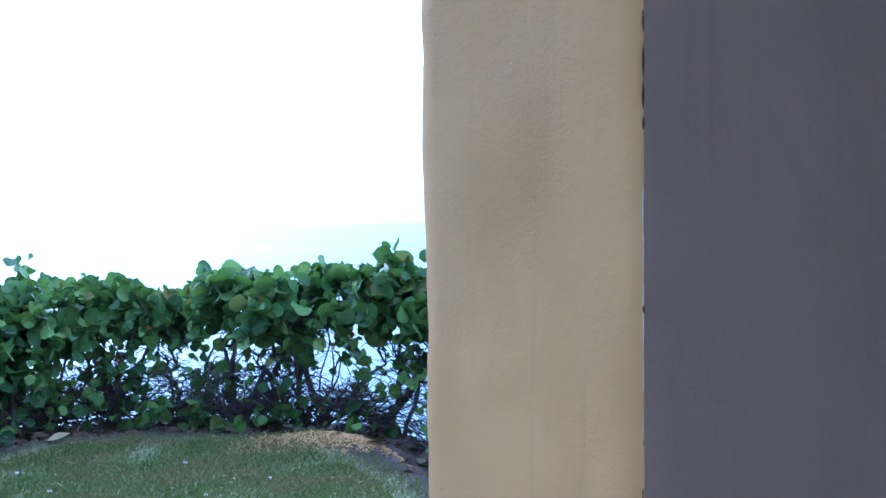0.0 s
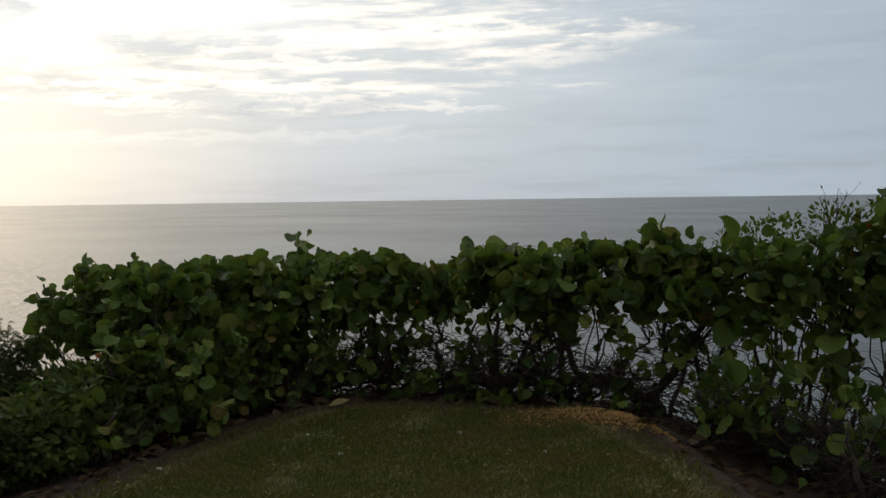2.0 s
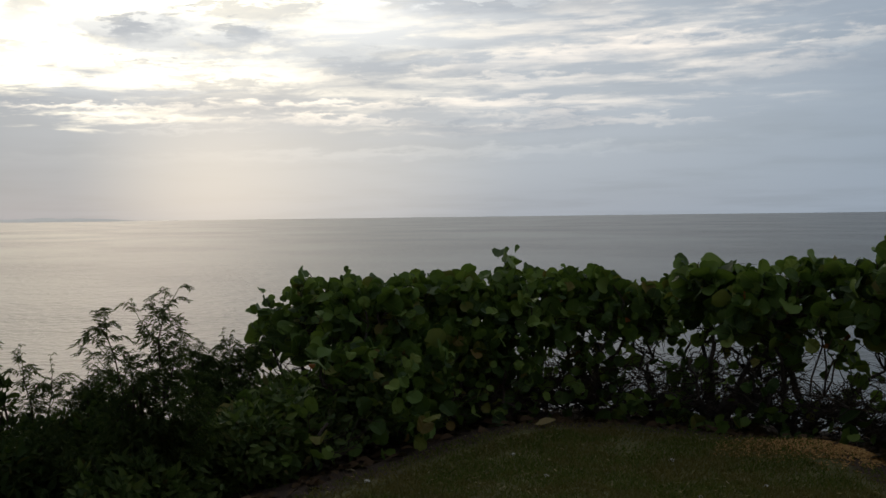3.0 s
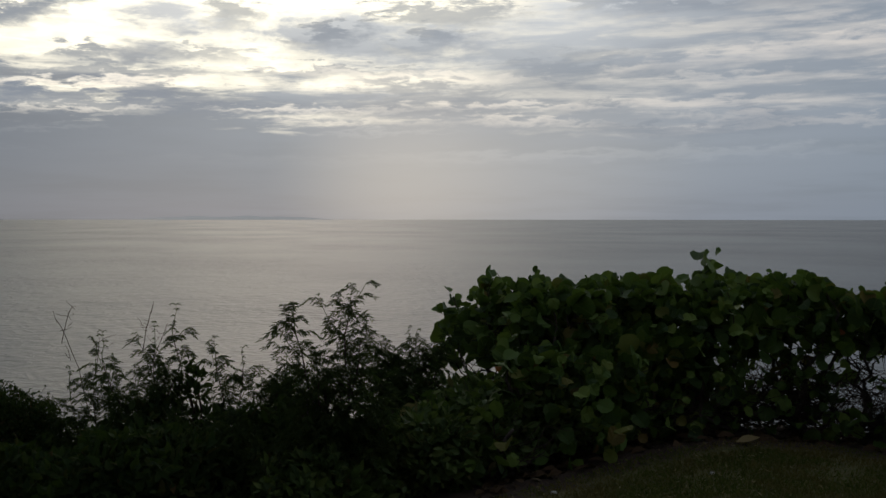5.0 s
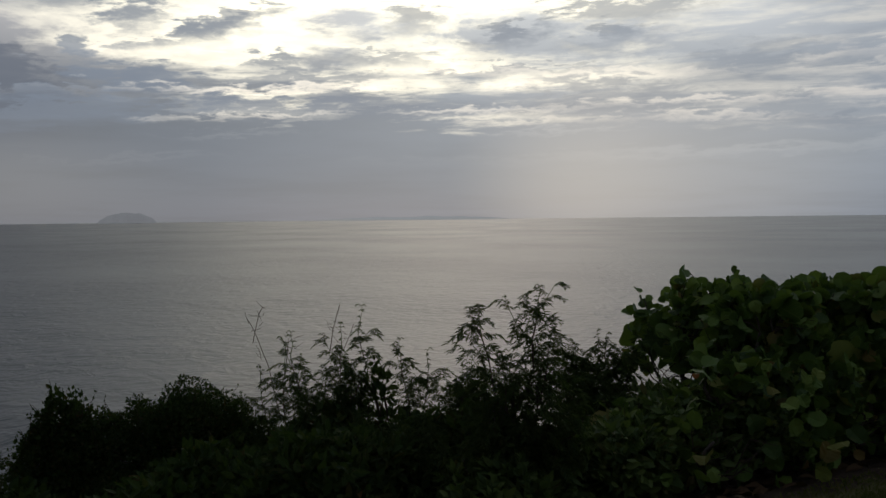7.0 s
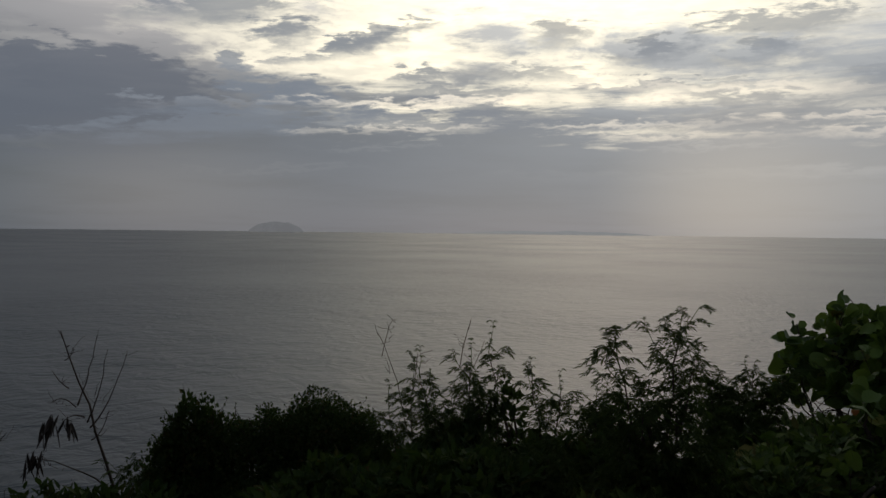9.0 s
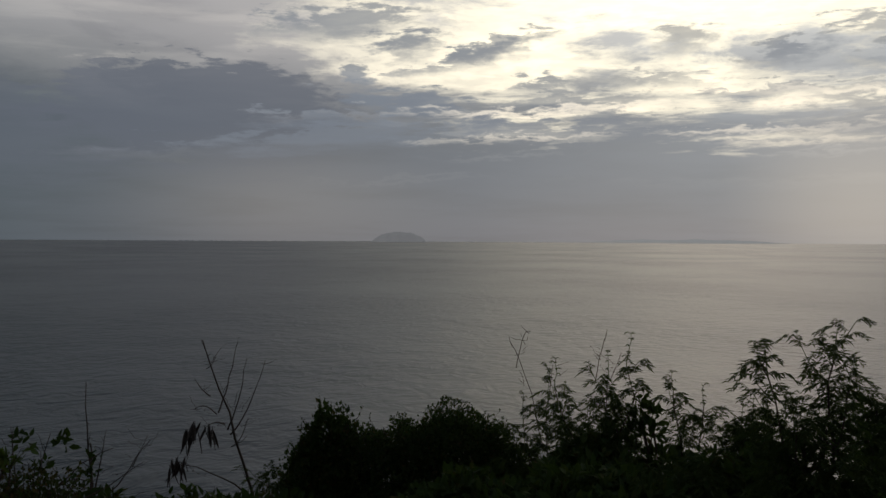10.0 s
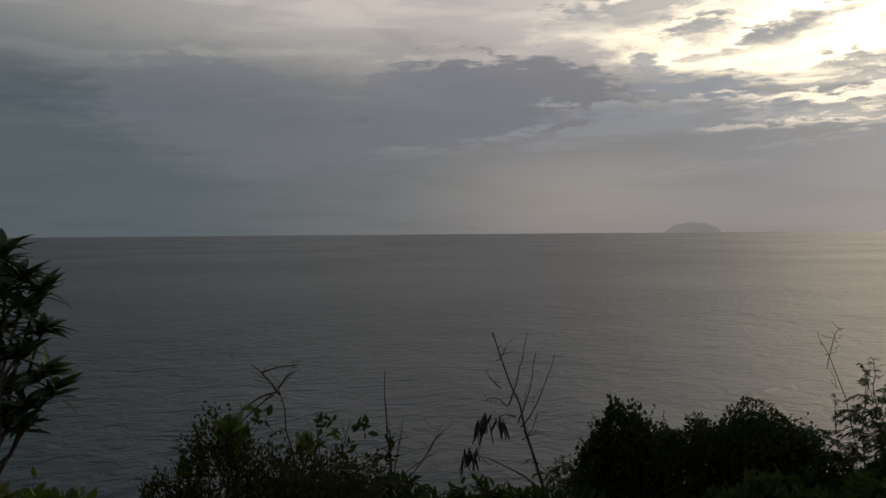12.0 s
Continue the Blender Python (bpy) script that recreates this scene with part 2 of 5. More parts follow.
STREAKS_SOUTH = [(28.9, 6.4, 3.4, 0.16, 0.80, 0.012), (29.2, 5.5, 3.4, 0.16, 0.80, 0.018), (18.0, 7.8, 3.5, 0.20, 0.65, -0.005), (19.9, 6.5, 3.9, 0.23, 0.75, -0.031), (18.0, 5.7, 2.3, 0.13, 0.50, 0.046), (16.5, 9.0, 5.6, 0.33, 0.70, -0.097), (8.6, 9.4, 3.5, 0.33, 0.65, 0.049), (13.3, 10.6, 1.1, 0.10, 0.40, 0.044), (5.1, 7.9, 2.4, 0.26, 0.50, -0.045), (0.8, 9.1, 2.2, 0.33, 0.60, -0.044), (23.4, 3.6, 7.7, 0.20, 0.35, -0.019), (12.5, 5.2, 2.8, 0.13, 0.50, 0.011), (39.6, 6.2, 5.1, 0.16, 0.60, -0.032), (54.6, 7.5, 4.5, 0.16, 0.60, -0.044), (53.0, 7.5, 5.4, 0.16, 0.80, -0.018), (64.2, 9.2, 1.9, 0.46, 0.70, -0.064)]
SHAFTS = [(46.5, 1.6, 7.5, 3.2, -0.42), (16, 0.7, 11, 0.8, -0.16), (36.5, 2.4, 4.2, 4.0, 0.38), (31, 2.6, 7, 4.0, 0.32), (69, 2.2, 6, 2.5, 0.13)]
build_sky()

sun = new("sun", bpy.data.lights.new("sun", "SUN"))
sun.data.energy, sun.data.angle, sun.data.color = 0.03, radians(25), (1.0, 0.84, 0.74)
sa, se = radians(SUN_AZ), radians(SUN_EL)
sun.matrix_world = look((0, 0, 30), Vector((0, 0, 30)) - Vector((-math.sin(sa) * math.cos(se), math.cos(sa) * math.cos(se), math.sin(se))))

# ---- materials ----
def material(name):
    m = bpy.data.materials.new(name)
    m.use_nodes = True
    t = m.node_tree
    return m, t, t.nodes["Principled BSDF"], t.nodes["Material Output"]


def place_of(t, kind="Object"):
    return t.nodes.new("ShaderNodeTexCoord").outputs[kind]


def relief(t, height, strength, distance, shader):
    b = t.nodes.new("ShaderNodeBump")
    b.inputs["Strength"].default_value, b.inputs["Distance"].default_value = strength, distance
    t.links.new(height, b.inputs["Height"])
    t.links.new(b.outputs[0], shader.inputs["Normal"])
    return b


def surface(name, dark, light, scale, rough=0.8, bump=0.3, depth=0.01, fine=8.0, worn=None):
    """A two-scale surface: broad stains and fine grain between two colours."""
    m, t, p, _ = material(name)
    co = place_of(t)
    broad, grain = cloud_noise(t, co, scale, 4.0, 0.6), cloud_noise(t, co, scale * fine, 5.0, 0.65)
    f = ramp01(t, calc(t, "MULTIPLY_ADD", grain, 0.5, calc(t, "MULTIPLY", broad, 0.5)), 0.36, 0.64)
    c = blend(t, f, dark, light)
    if worn:
        c = blend(t, ramp01(t, cloud_noise(t, co, scale * 2.3, 6.0, 0.7), 0.60, 0.72), c, worn)
    wire(t, c, p.inputs["Base Color"])
    wire(t, calc(t, "MULTIPLY_ADD", grain, 0.25, rough - 0.12), p.inputs["Roughness"])
    relief(t, grain, bump, depth, p)
    return m


def leaf_material(name, stops, gloss=0.45, through_light=0.3, veins=True, per_object=True, tint=(0.10, 0.17, 0.02), patchy=None):
    """Leaf blades: the colour varies from leaf to leaf; pale ribs; light shines through a little."""
    m, t, p, out = material(name)
    if per_object:
        r = t.nodes.new("ShaderNodeObjectInfo").outputs["Random"]
    else:
        r = t.nodes.new("ShaderNodeNewGeometry").outputs["Random Per Island"]
    ramp = t.nodes.new("ShaderNodeValToRGB")
    t.links.new(r, ramp.inputs[0])
    while len(ramp.color_ramp.elements) < len(stops):
        ramp.color_ramp.elements.new(0.5)
    for e, (at, col) in zip(ramp.color_ramp.elements, stops):
        e.position, e.color = at, (*col, 1.0)
    co = place_of(t)
    blotch = cloud_noise(t, co, 14.0, 4.0, 0.6)
    c = blend(t, calc(t, "MULTIPLY", ramp01(t, blotch, 0.55, 0.75), 0.4), ramp.outputs[0], (0.13, 0.12, 0.035))
    if patchy:
        c = blend(t, calc(t, "MULTIPLY", ramp01(t, cloud_noise(t, co, 1.5, 5.0, 0.65), 0.45, 0.60), 0.8), c, patchy)
    if veins:
        s = t.nodes.new("ShaderNodeSeparateXYZ")
        t.links.new(co, s.inputs[0])
        ax = calc(t, "ABSOLUTE", s.outputs[0])
        rib = ramp01(t, ax, 0.006, 0.002)
        side = calc(t, "PINGPONG", calc(t, "MULTIPLY_ADD", ax, -0.8, s.outputs[1]), 0.022)
        rib = calc(t, "MAXIMUM", rib, calc(t, "MULTIPLY", ramp01(t, side, 0.003, 0.001), 0.5))
        c = blend(t, calc(t, "MULTIPLY", rib, 0.55), c, (0.16, 0.19, 0.07))
    wire(t, c, p.inputs["Base Color"])
    wire(t, calc(t, "MULTIPLY_ADD", blotch, 0.3, gloss - 0.1), p.inputs["Roughness"])
    p.inputs["Specular IOR Level"].default_value = 0.26 if gloss < 0.6 else 0.08
    tr = t.nodes.new("ShaderNodeBsdfTranslucent")
    wire(t, blend(t, 0.6, c, tint), tr.inputs[0])
    mix = t.nodes.new("ShaderNodeMixShader")
    mix.inputs[0].default_value = through_light
    t.links.new(p.outputs[0], mix.inputs[1])
    t.links.new(tr.outputs[0], mix.inputs[2])
    t.links.new(mix.outputs[0], out.inputs[0])
    return m


def stucco_material(name, base, grime):
    m, t, p, _ = material(name)
    co = place_of(t)
    broad, grain, pits = cloud_noise(t, co, 2.2, 4.0, 0.6), cloud_noise(t, co, 55.0, 5.0, 0.6), cloud_noise(t, co, 140.0, 3.0, 0.6)
    s = t.nodes.new("ShaderNodeSeparateXYZ")
    t.links.new(co, s.inputs[0])
    runs = cloud_noise(t, pack(t, calc(t, "MULTIPLY", s.outputs[0], 22.0), calc(t, "MULTIPLY", s.outputs[1], 22.0), calc(t, "MULTIPLY", s.outputs[2], 2.0)), 1.0, 4.0, 0.6)
    c = blend(t, calc(t, "MULTIPLY", ramp01(t, broad, 0.4, 0.66), 0.3), base, tuple(0.74 * v for v in base))
    c = blend(t, calc(t, "MULTIPLY", ramp01(t, runs, 0.52, 0.75), 0.3), c, grime)
    c = blend(t, calc(t, "MULTIPLY", ramp01(t, cloud_noise(t, co, 26.0, 4.0, 0.7), 0.70, 0.78), 0.6), c, tuple(0.5 * v for v in grime))
    wire(t, c, p.inputs["Base Color"])
    p.inputs["Roughness"].default_value = 0.85
    comb = cloud_noise(t, pack(t, calc(t, "MULTIPLY", s.outputs[0], 150.0), calc(t, "MULTIPLY", s.outputs[1], 150.0), calc(t, "MULTIPLY", s.outputs[2], 22.0)), 1.0, 3.0, 0.6)
    gritty = ramp01(t, cloud_noise(t, co, 4.5, 4.0, 0.65), 0.44, 0.62)
    grit = cloud_noise(t, co, 210.0, 3.0, 0.7)
    rough_coat = calc(t, "MULTIPLY_ADD", pits, 0.3, calc(t, "MULTIPLY_ADD", comb, 0.6, grain))
    b = relief(t, calc(t, "MULTIPLY_ADD", calc(t, "MULTIPLY", grit, gritty), 0.9, rough_coat), 0.30, 0.004, p)
    wire(t, calc(t, "MULTIPLY_ADD", gritty, 0.18, 0.12), b.inputs["Strength"])
    return m


def lawn_material(name):
    m, t, p, _ = material(name)
    co = place_of(t)
    broad, patch, grain = cloud_noise(t, co, 0.7, 4.0, 0.6), cloud_noise(t, co, 3.5, 5.0, 0.65), cloud_noise(t, co, 60.0, 5.0, 0.7)
    c = blend(t, ramp01(t, grain, 0.38, 0.62), (0.078, 0.080, 0.022), (0.170, 0.155, 0.050))
    c = blend(t, calc(t, "MULTIPLY", ramp01(t, patch, 0.50, 0.68), 0.75), c, (0.165, 0.125, 0.050))
    c = blend(t, calc(t, "MULTIPLY", ramp01(t, broad, 0.45, 0.65), 0.35), c, (0.125, 0.100, 0.042))
    wire(t, c, p.inputs["Base Color"])
    edge = t.nodes.new("ShaderNodeAttribute")
    edge.attribute_name = "past_edge"
    bare = calc(t, "MULTIPLY_ADD", calc(t, "SUBTRACT", cloud_noise(t, co, 5.0, 5.0, 0.65), 0.5), 0.5, edge.outputs["Fac"])
    soil = blend(t, ramp01(t, grain, 0.35, 0.65), (0.030, 0.016, 0.010), (0.080, 0.046, 0.028))
    c = blend(t, ramp01(t, bare, -0.27, -0.08), c, soil)
    wire(t, c, p.inputs["Base Color"])
    p.inputs["Roughness"].default_value = 0.95
    relief(t, grain, 0.8, 0.02, p)
    return m


def sea_material(name):
    m, t, p, _ = material(name)
    co = place_of(t)
    mp = t.nodes.new("ShaderNodeMapping")
    mp.inputs["Rotation"].default_value = (0, 0, radians(-45))
    t.links.new(co, mp.inputs[0])
    # short choppy waves, stretched along the line of sight to read as dabs
    longer = t.nodes.new("ShaderNodeMapping")
    longer.inputs["Scale"].default_value = (1.0, 0.72, 1.0)
    t.links.new(mp.outputs[0], longer.inputs[0])
    v = longer.outputs[0]
    swell, chop, ripple = cloud_noise(t, v, 0.13, 2.0, 0.5, 0.6), cloud_noise(t, v, 0.6, 3.0, 0.55, 0.8), cloud_noise(t, v, 3.0, 2.0, 0.5)
    gust = cloud_noise(t, v, 0.011, 4.0, 0.6)
    h = calc(t, "MULTIPLY_ADD", swell, 1.0, calc(t, "MULTIPLY_ADD", chop, 1.1, calc(t, "MULTIPLY", ripple, 0.08)))
    p.inputs["Base Color"].default_value = (0.022, 0.036, 0.045, 1)
    wire(t, calc(t, "MULTIPLY_ADD", gust, 0.14, 0.25), p.inputs["Roughness"])
    p.inputs["IOR"].default_value = 1.22
    b = relief(t, h, 0.3, 1.0, p)
    wire(t, calc(t, "MULTIPLY_ADD", ramp01(t, gust, 0.35, 0.65), 0.26, 0.16), b.inputs["Strength"])
    return m


# shaded copy of the ochre stucco, with the shade put into its colour
SHADED_STUCCO = stucco_material("shaded_stucco", (0.250, 0.178, 0.130), (0.16, 0.11, 0.085))
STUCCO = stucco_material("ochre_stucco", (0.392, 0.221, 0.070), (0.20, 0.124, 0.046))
PALE_PAINT = surface("cream_plaster", (0.68, 0.65, 0.60), (0.76, 0.73, 0.68), 1.5, 0.85)
WORN_PLASTER = surface("worn_plaster", (0.34, 0.28, 0.20), (0.48, 0.42, 0.33), 30.0, 0.9)
FLOOR_PAINT = surface("grey_floor", (0.40, 0.38, 0.35), (0.50, 0.47, 0.43), 1.2, 0.7)
LAWN = lawn_material("mown_lawn")
SOIL = surface("dark_soil", (0.030, 0.015, 0.009), (0.080, 0.044, 0.026), 2.5, 0.95, 0.8, 0.03)
SEA = sea_material("sea_water")
BARK = surface("grey_bark", (0.055, 0.045, 0.038), (0.15, 0.125, 0.105), 9.0, 0.9, 0.6, 0.01)
TWIG = surface("brown_twig", (0.028, 0.019, 0.014), (0.070, 0.048, 0.034), 14.0, 0.9, 0.4, 0.004)
CHIP = leaf_material("wood_chip", [(0.0, (0.36, 0.19, 0.07)), (0.5, (0.52, 0.32, 0.13)), (1.0, (0.20, 0.10, 0.04))], 0.85, 0.0, False, False)
STRAW = leaf_material("dry_straw", [(0.0, (0.24, 0.18, 0.08)), (0.6, (0.34, 0.26, 0.13)), (1.0, (0.46, 0.38, 0.22))], 0.85, 0.1, False, False)
DRY_LEAF = leaf_material("dry_leaf", [(0.0, (0.06, 0.035, 0.02)), (0.9, (0.10, 0.062, 0.038)), (1.0, (0.16, 0.12, 0.08))], 0.8, 0.1, False, False)
STONE = surface("pale_stone", (0.38, 0.35, 0.30), (0.58, 0.55, 0.49), 20.0, 0.85)
GRASS = leaf_material("grass_blade", [(0.0, (0.085, 0.108, 0.024)), (0.6, (0.130, 0.155, 0.038)), (0.88, (0.185, 0.165, 0.055)), (1.0, (0.23, 0.18, 0.08))], 0.85, 0.25, False, False, patchy=(0.19, 0.14, 0.055))
GRAPE_TONES = [(0.0, (0.030, 0.056, 0.017)), (0.3, (0.062, 0.108, 0.025)), (0.6, (0.108, 0.180, 0.036)), (0.93, (0.200, 0.275, 0.058)), (1.0, (0.20, 0.12, 0.04))]
GRAPE_FILL = leaf_material("sea_grape_small_leaf", GRAPE_TONES, 0.55, 0.26, False, False, tint=(0.13, 0.21, 0.02))
GRAPE_LEAF = leaf_material("sea_grape_leaf", GRAPE_TONES, 0.48, 0.26, tint=(0.13, 0.21, 0.02))
RED_LEAF = leaf_material("withered_leaf", [(0.0, (0.26, 0.05, 0.015)), (0.6, (0.30, 0.09, 0.02)), (1.0, (0.20, 0.11, 0.04))], 0.55, 0.3)
PALE_LEAF = leaf_material("pale_leaf_back", [(0.0, (0.13, 0.19, 0.09)), (1.0, (0.20, 0.25, 0.13))], 0.6, 0.25)
FEATHER_LEAF = leaf_material("feathery_leaf", [(0.0, (0.024, 0.042, 0.015)), (0.6, (0.045, 0.067, 0.022)), (1.0, (0.068, 0.080, 0.028))], 0.6, 0.26, False, False)
BUSH_LEAF = leaf_material("small_bush_leaf", [(0.0, (0.016, 0.030, 0.011)), (0.6, (0.032, 0.054, 0.017)), (0.9, (0.052, 0.072, 0.023)), (1.0, (0.070, 0.042, 0.018))], 0.7, 0.22, False, False)
LOW_LEAF = leaf_material("low_bush_leaf", [(0.0, (0.044, 0.074, 0.022)), (0.5, (0.082, 0.126, 0.034)), (0.9, (0.135, 0.18, 0.050)), (1.0, (0.15, 0.12, 0.05))], 0.5, 0.32, False, False)
DRY_BUSH_LEAF = leaf_material("half_dry_leaf", [(0.0, (0.022, 0.030, 0.012)), (0.5, (0.042, 0.050, 0.019)), (0.75, (0.060, 0.044, 0.022)), (1.0, (0.085, 0.045, 0.024))], 0.7, 0.22, False, False)
OLEANDER_LEAF = leaf_material("narrow_leaf", [(0.0, (0.018, 0.043, 0.020)), (1.0, (0.040, 0.076, 0.032))], 0.4, 0.2, False, False)
POD = surface("brown_pod", (0.018, 0.012, 0.010), (0.045, 0.028, 0.022), 20.0, 0.6, 0.2, 0.003)


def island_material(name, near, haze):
    """Far land: a dull base colour, with the evening haze put in as an even glow."""
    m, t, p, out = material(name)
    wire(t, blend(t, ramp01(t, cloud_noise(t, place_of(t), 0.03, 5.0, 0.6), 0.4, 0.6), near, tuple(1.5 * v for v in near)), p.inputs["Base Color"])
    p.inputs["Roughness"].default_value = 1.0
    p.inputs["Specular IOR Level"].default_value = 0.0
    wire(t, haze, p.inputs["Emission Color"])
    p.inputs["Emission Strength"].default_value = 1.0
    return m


# no air between: the land itself emits the haze colour
ISLAND = island_material("haze_glow_island", (0.05, 0.06, 0.05), (0.145, 0.147, 0.160))
COAST = island_material("haze_glow_coast", (0.04, 0.05, 0.05), (0.226, 0.230, 0.240))

# ---- building helpers ----
R = random.Random(7)


def mesh_of(name, verts, faces, mats, smooth=False):
    me = bpy.data.meshes.new(name)
    me.from_pydata([tuple(v) for v in verts], [], [tuple(f) for f in faces])
    for m in mats if isinstance(mats, (list, tuple)) else [mats]:
        me.materials.append(m)
    if smooth:
        me.polygons.foreach_set("use_smooth", [True] * len(me.polygons))
    me.update()
    return me


def part(name, bm, mat, parent=None, label="", smooth=False):
    """Links a bmesh, or (vertices, faces), as one mesh object under a thing or under a part."""
    if isinstance(bm, tuple):
        me = mesh_of(name, bm[0], bm[1], mat, smooth)
    else:
        me = bpy.data.meshes.new(name)
        bm.to_mesh(me)
        bm.free()
        me.materials.append(mat)
        if smooth:
            me.polygons.foreach_set("use_smooth", [True] * len(me.polygons))
    ob = new(name, me)
    if parent is not None:
        ob.parent = parent
    if label:
        tagged(ob, label)
    return ob


class Shape:
    """Gathers vertices and faces of one mesh."""

    def __init__(self):
        self.v, self.f = [], []

    def add(self, verts, faces):
        n = len(self.v)
        self.v.extend(verts)
        self.f.extend([tuple(i + n for i in f) for f in faces])

    def tube(self, pts, r0, r1, sides=5):
        pts = [Vector(p) for p in pts]
        n, verts = len(pts), []
        for i, p in enumerate(pts):
            way = (pts[min(i + 1, n - 1)] - pts[max(i - 1, 0)]).normalized()
            a = way.cross(Vector((0.3, 0.9, 0.25))).normalized()
            b = way.cross(a)
            r = r0 + (r1 - r0) * i / max(1, n - 1)
            verts += [p + r * (math.cos(k * math.tau / sides) * a + math.sin(k * math.tau / sides) * b) for k in range(sides)]
        faces = [(i * sides + k, i * sides + (k + 1) % sides, (i + 1) * sides + (k + 1) % sides, (i + 1) * sides + k) for i in range(n - 1) for k in range(sides)]
        faces += [tuple(range(sides - 1, -1, -1)), tuple(range((n - 1) * sides, n * sides))]
        self.add(verts, faces)

    def stamp(self, pattern, mats):
        """Many copies of one small pattern, at the given 4 x 4 poses."""
        pv, pf = pattern
        if not len(mats):
            return
        n, k = len(self.v), len(pv)
        pv = np.c_[np.array(pv, float), np.ones(k)]
        done = np.einsum("nij,kj->nki", np.array([[list(r) for r in m] for m in mats]), pv)[:, :, :3].reshape(-1, 3)
        self.v.extend(done.tolist())
        for i in range(len(mats)):
            o = n + i * k
            self.f.extend([tuple(j + o for j in f) for f in pf])

    def data(self):
        return self.v, self.f


def bend(a, b, sag=0.15, n=6, rough=0.03, rnd=R):
    """A wandering line from a to b that bows upwards."""
    a, b = Vector(a), Vector(b)
    d = (b - a).length
    out = []
    for i in range(n + 1):
        u = i / n
        p = a.lerp(b, u)
        p.z += sag * d * math.sin(math.pi * u)
        if 0 < i < n:
            p += Vector((rnd.uniform(-1, 1), rnd.uniform(-1, 1), rnd.uniform(-1, 1))) * rough * d
        out.append(p)
    return out


def frame_of(place, axis, normal, size=1.0):
    """A pose whose y runs along axis and whose z faces as near to normal as it can."""
    y = Vector(axis).normalized()
    x = y.cross(Vector(normal))
    x = x.normalized() if x.length > 1e-4 else y.orthogonal().normalized()
    z = x.cross(y)
    m = Matrix((x, y, z)).transposed().to_4x4()
    return Matrix.Translation(place) @ m @ Matrix.Diagonal((size, size, size, 1))


def rand_way(rnd):
    z, a = rnd.uniform(-1, 1), rnd.uniform(0, math.tau)
    s = math.sqrt(1 - z * z)
    return Vector((s * math.cos(a), s * math.sin(a), z))


def thing(name, place, label, category, group="", kind=""):
    return tagged(place_empty(name, place), label, category, group, kind)


def place_empty(name, place):
    ob = new(name)
    ob.location = place
    ob.empty_display_size = 0.1
    return ob


# ---- land and water ----
SEA_Z = -8.6
EDGE = [(-3.9, -3.0), (-3.6, 2.0), (-3.35, 4.4), (-3.1, 5.9), (-2.9, 6.9), (-2.5, 7.65), (-1.8, 7.95), (-0.95, 7.7), (-0.4, 7.5), (0.15, 7.0), (0.45, 6.3), (0.65, 5.6), (1.0, 4.6), (2.2, 3.0), (7.0, 1.0), (30.0, -4.0), (30.0, -40.0), (-30.0, -40.0), (-30.0, -12.0), (-8.0, -6.0)]


def lawn_gap(x, y):
    """How far outside the lawn a place lies; below zero inside."""
    best, inside, n = 1e9, False, len(EDGE)
    for i in range(n):
        (ax, ay), (bx, by) = EDGE[i], EDGE[(i + 1) % n]
        dx, dy = bx - ax, by - ay
        u = min(1.0, max(0.0, ((x - ax) * dx + (y - ay) * dy) / (dx * dx + dy * dy)))
        best = min(best, math.hypot(x - ax - u * dx, y - ay - u * dy))
        if (ay > y) != (by > y) and x < (bx - ax) * (y - ay) / (by - ay) + ax:
            inside = not inside
    return -best if inside else best


def land(x, y):
    d = lawn_gap(x, y)
    wob = noise.noise(Vector((x * 0.6, y * 0.6, 3.0)))
    h = 0.02 * noise.noise(Vector((x * 0.9, y * 0.9, 0.0)))
    if d > 0:
        right = max(0.0, min(1.0, (x - 0.1) / 0.8)) * max(0.0, min(1.0, (9 - y) / 3))
        h -= 0.10 * min(1.0, d / 0.5) + 0.30 * right * min(1.0, d / 0.5)
        h += 0.05 * noise.noise(Vector((x * 3, y * 3, 5.0))) * min(1.0, d)
        if d > 1.1:
            h -= (d - 1.1) * (1.0 + 0.25 * wob) + 0.25 * noise.noise(Vector((x, y, 9.0))) * min(1.0, d - 1.1)
    # the low bank of chips at the lawn's corner
    h += 0.10 * math.exp(-((x + 0.15) ** 2 / 0.45 + (y - 7.35) ** 2 / 0.12))
    return max(h, SEA_Z - 1.5)


def build_ground():
    xs = np.r_[np.arange(-40, -10, 1.5), np.arange(-10, 4, 0.16), np.arange(4, 34, 1.5)]
    ys = np.r_[np.arange(-40, -3, 2.0), np.arange(-3, 12, 0.16), np.arange(12, 42, 1.5)]
    v = [(x, y, land(x, y)) for y in ys for x in xs]
    nx = len(xs)
    f = [(j * nx + i, j * nx + i + 1, (j + 1) * nx + i + 1, (j + 1) * nx + i) for j in range(len(ys) - 1) for i in range(nx - 1)]
    me = mesh_of("ground", v, f, LAWN, True)
    # metres past the lawn's edge, where the turf gives way to soil
    me.attributes.new("past_edge", "FLOAT", "POINT").data.foreach_set("value", [lawn_gap(x, y) for x, y, _ in v])
    tagged(new("ground", me), "mown seaside lawn ending at a dark soil bank", "ground", kind="structure")


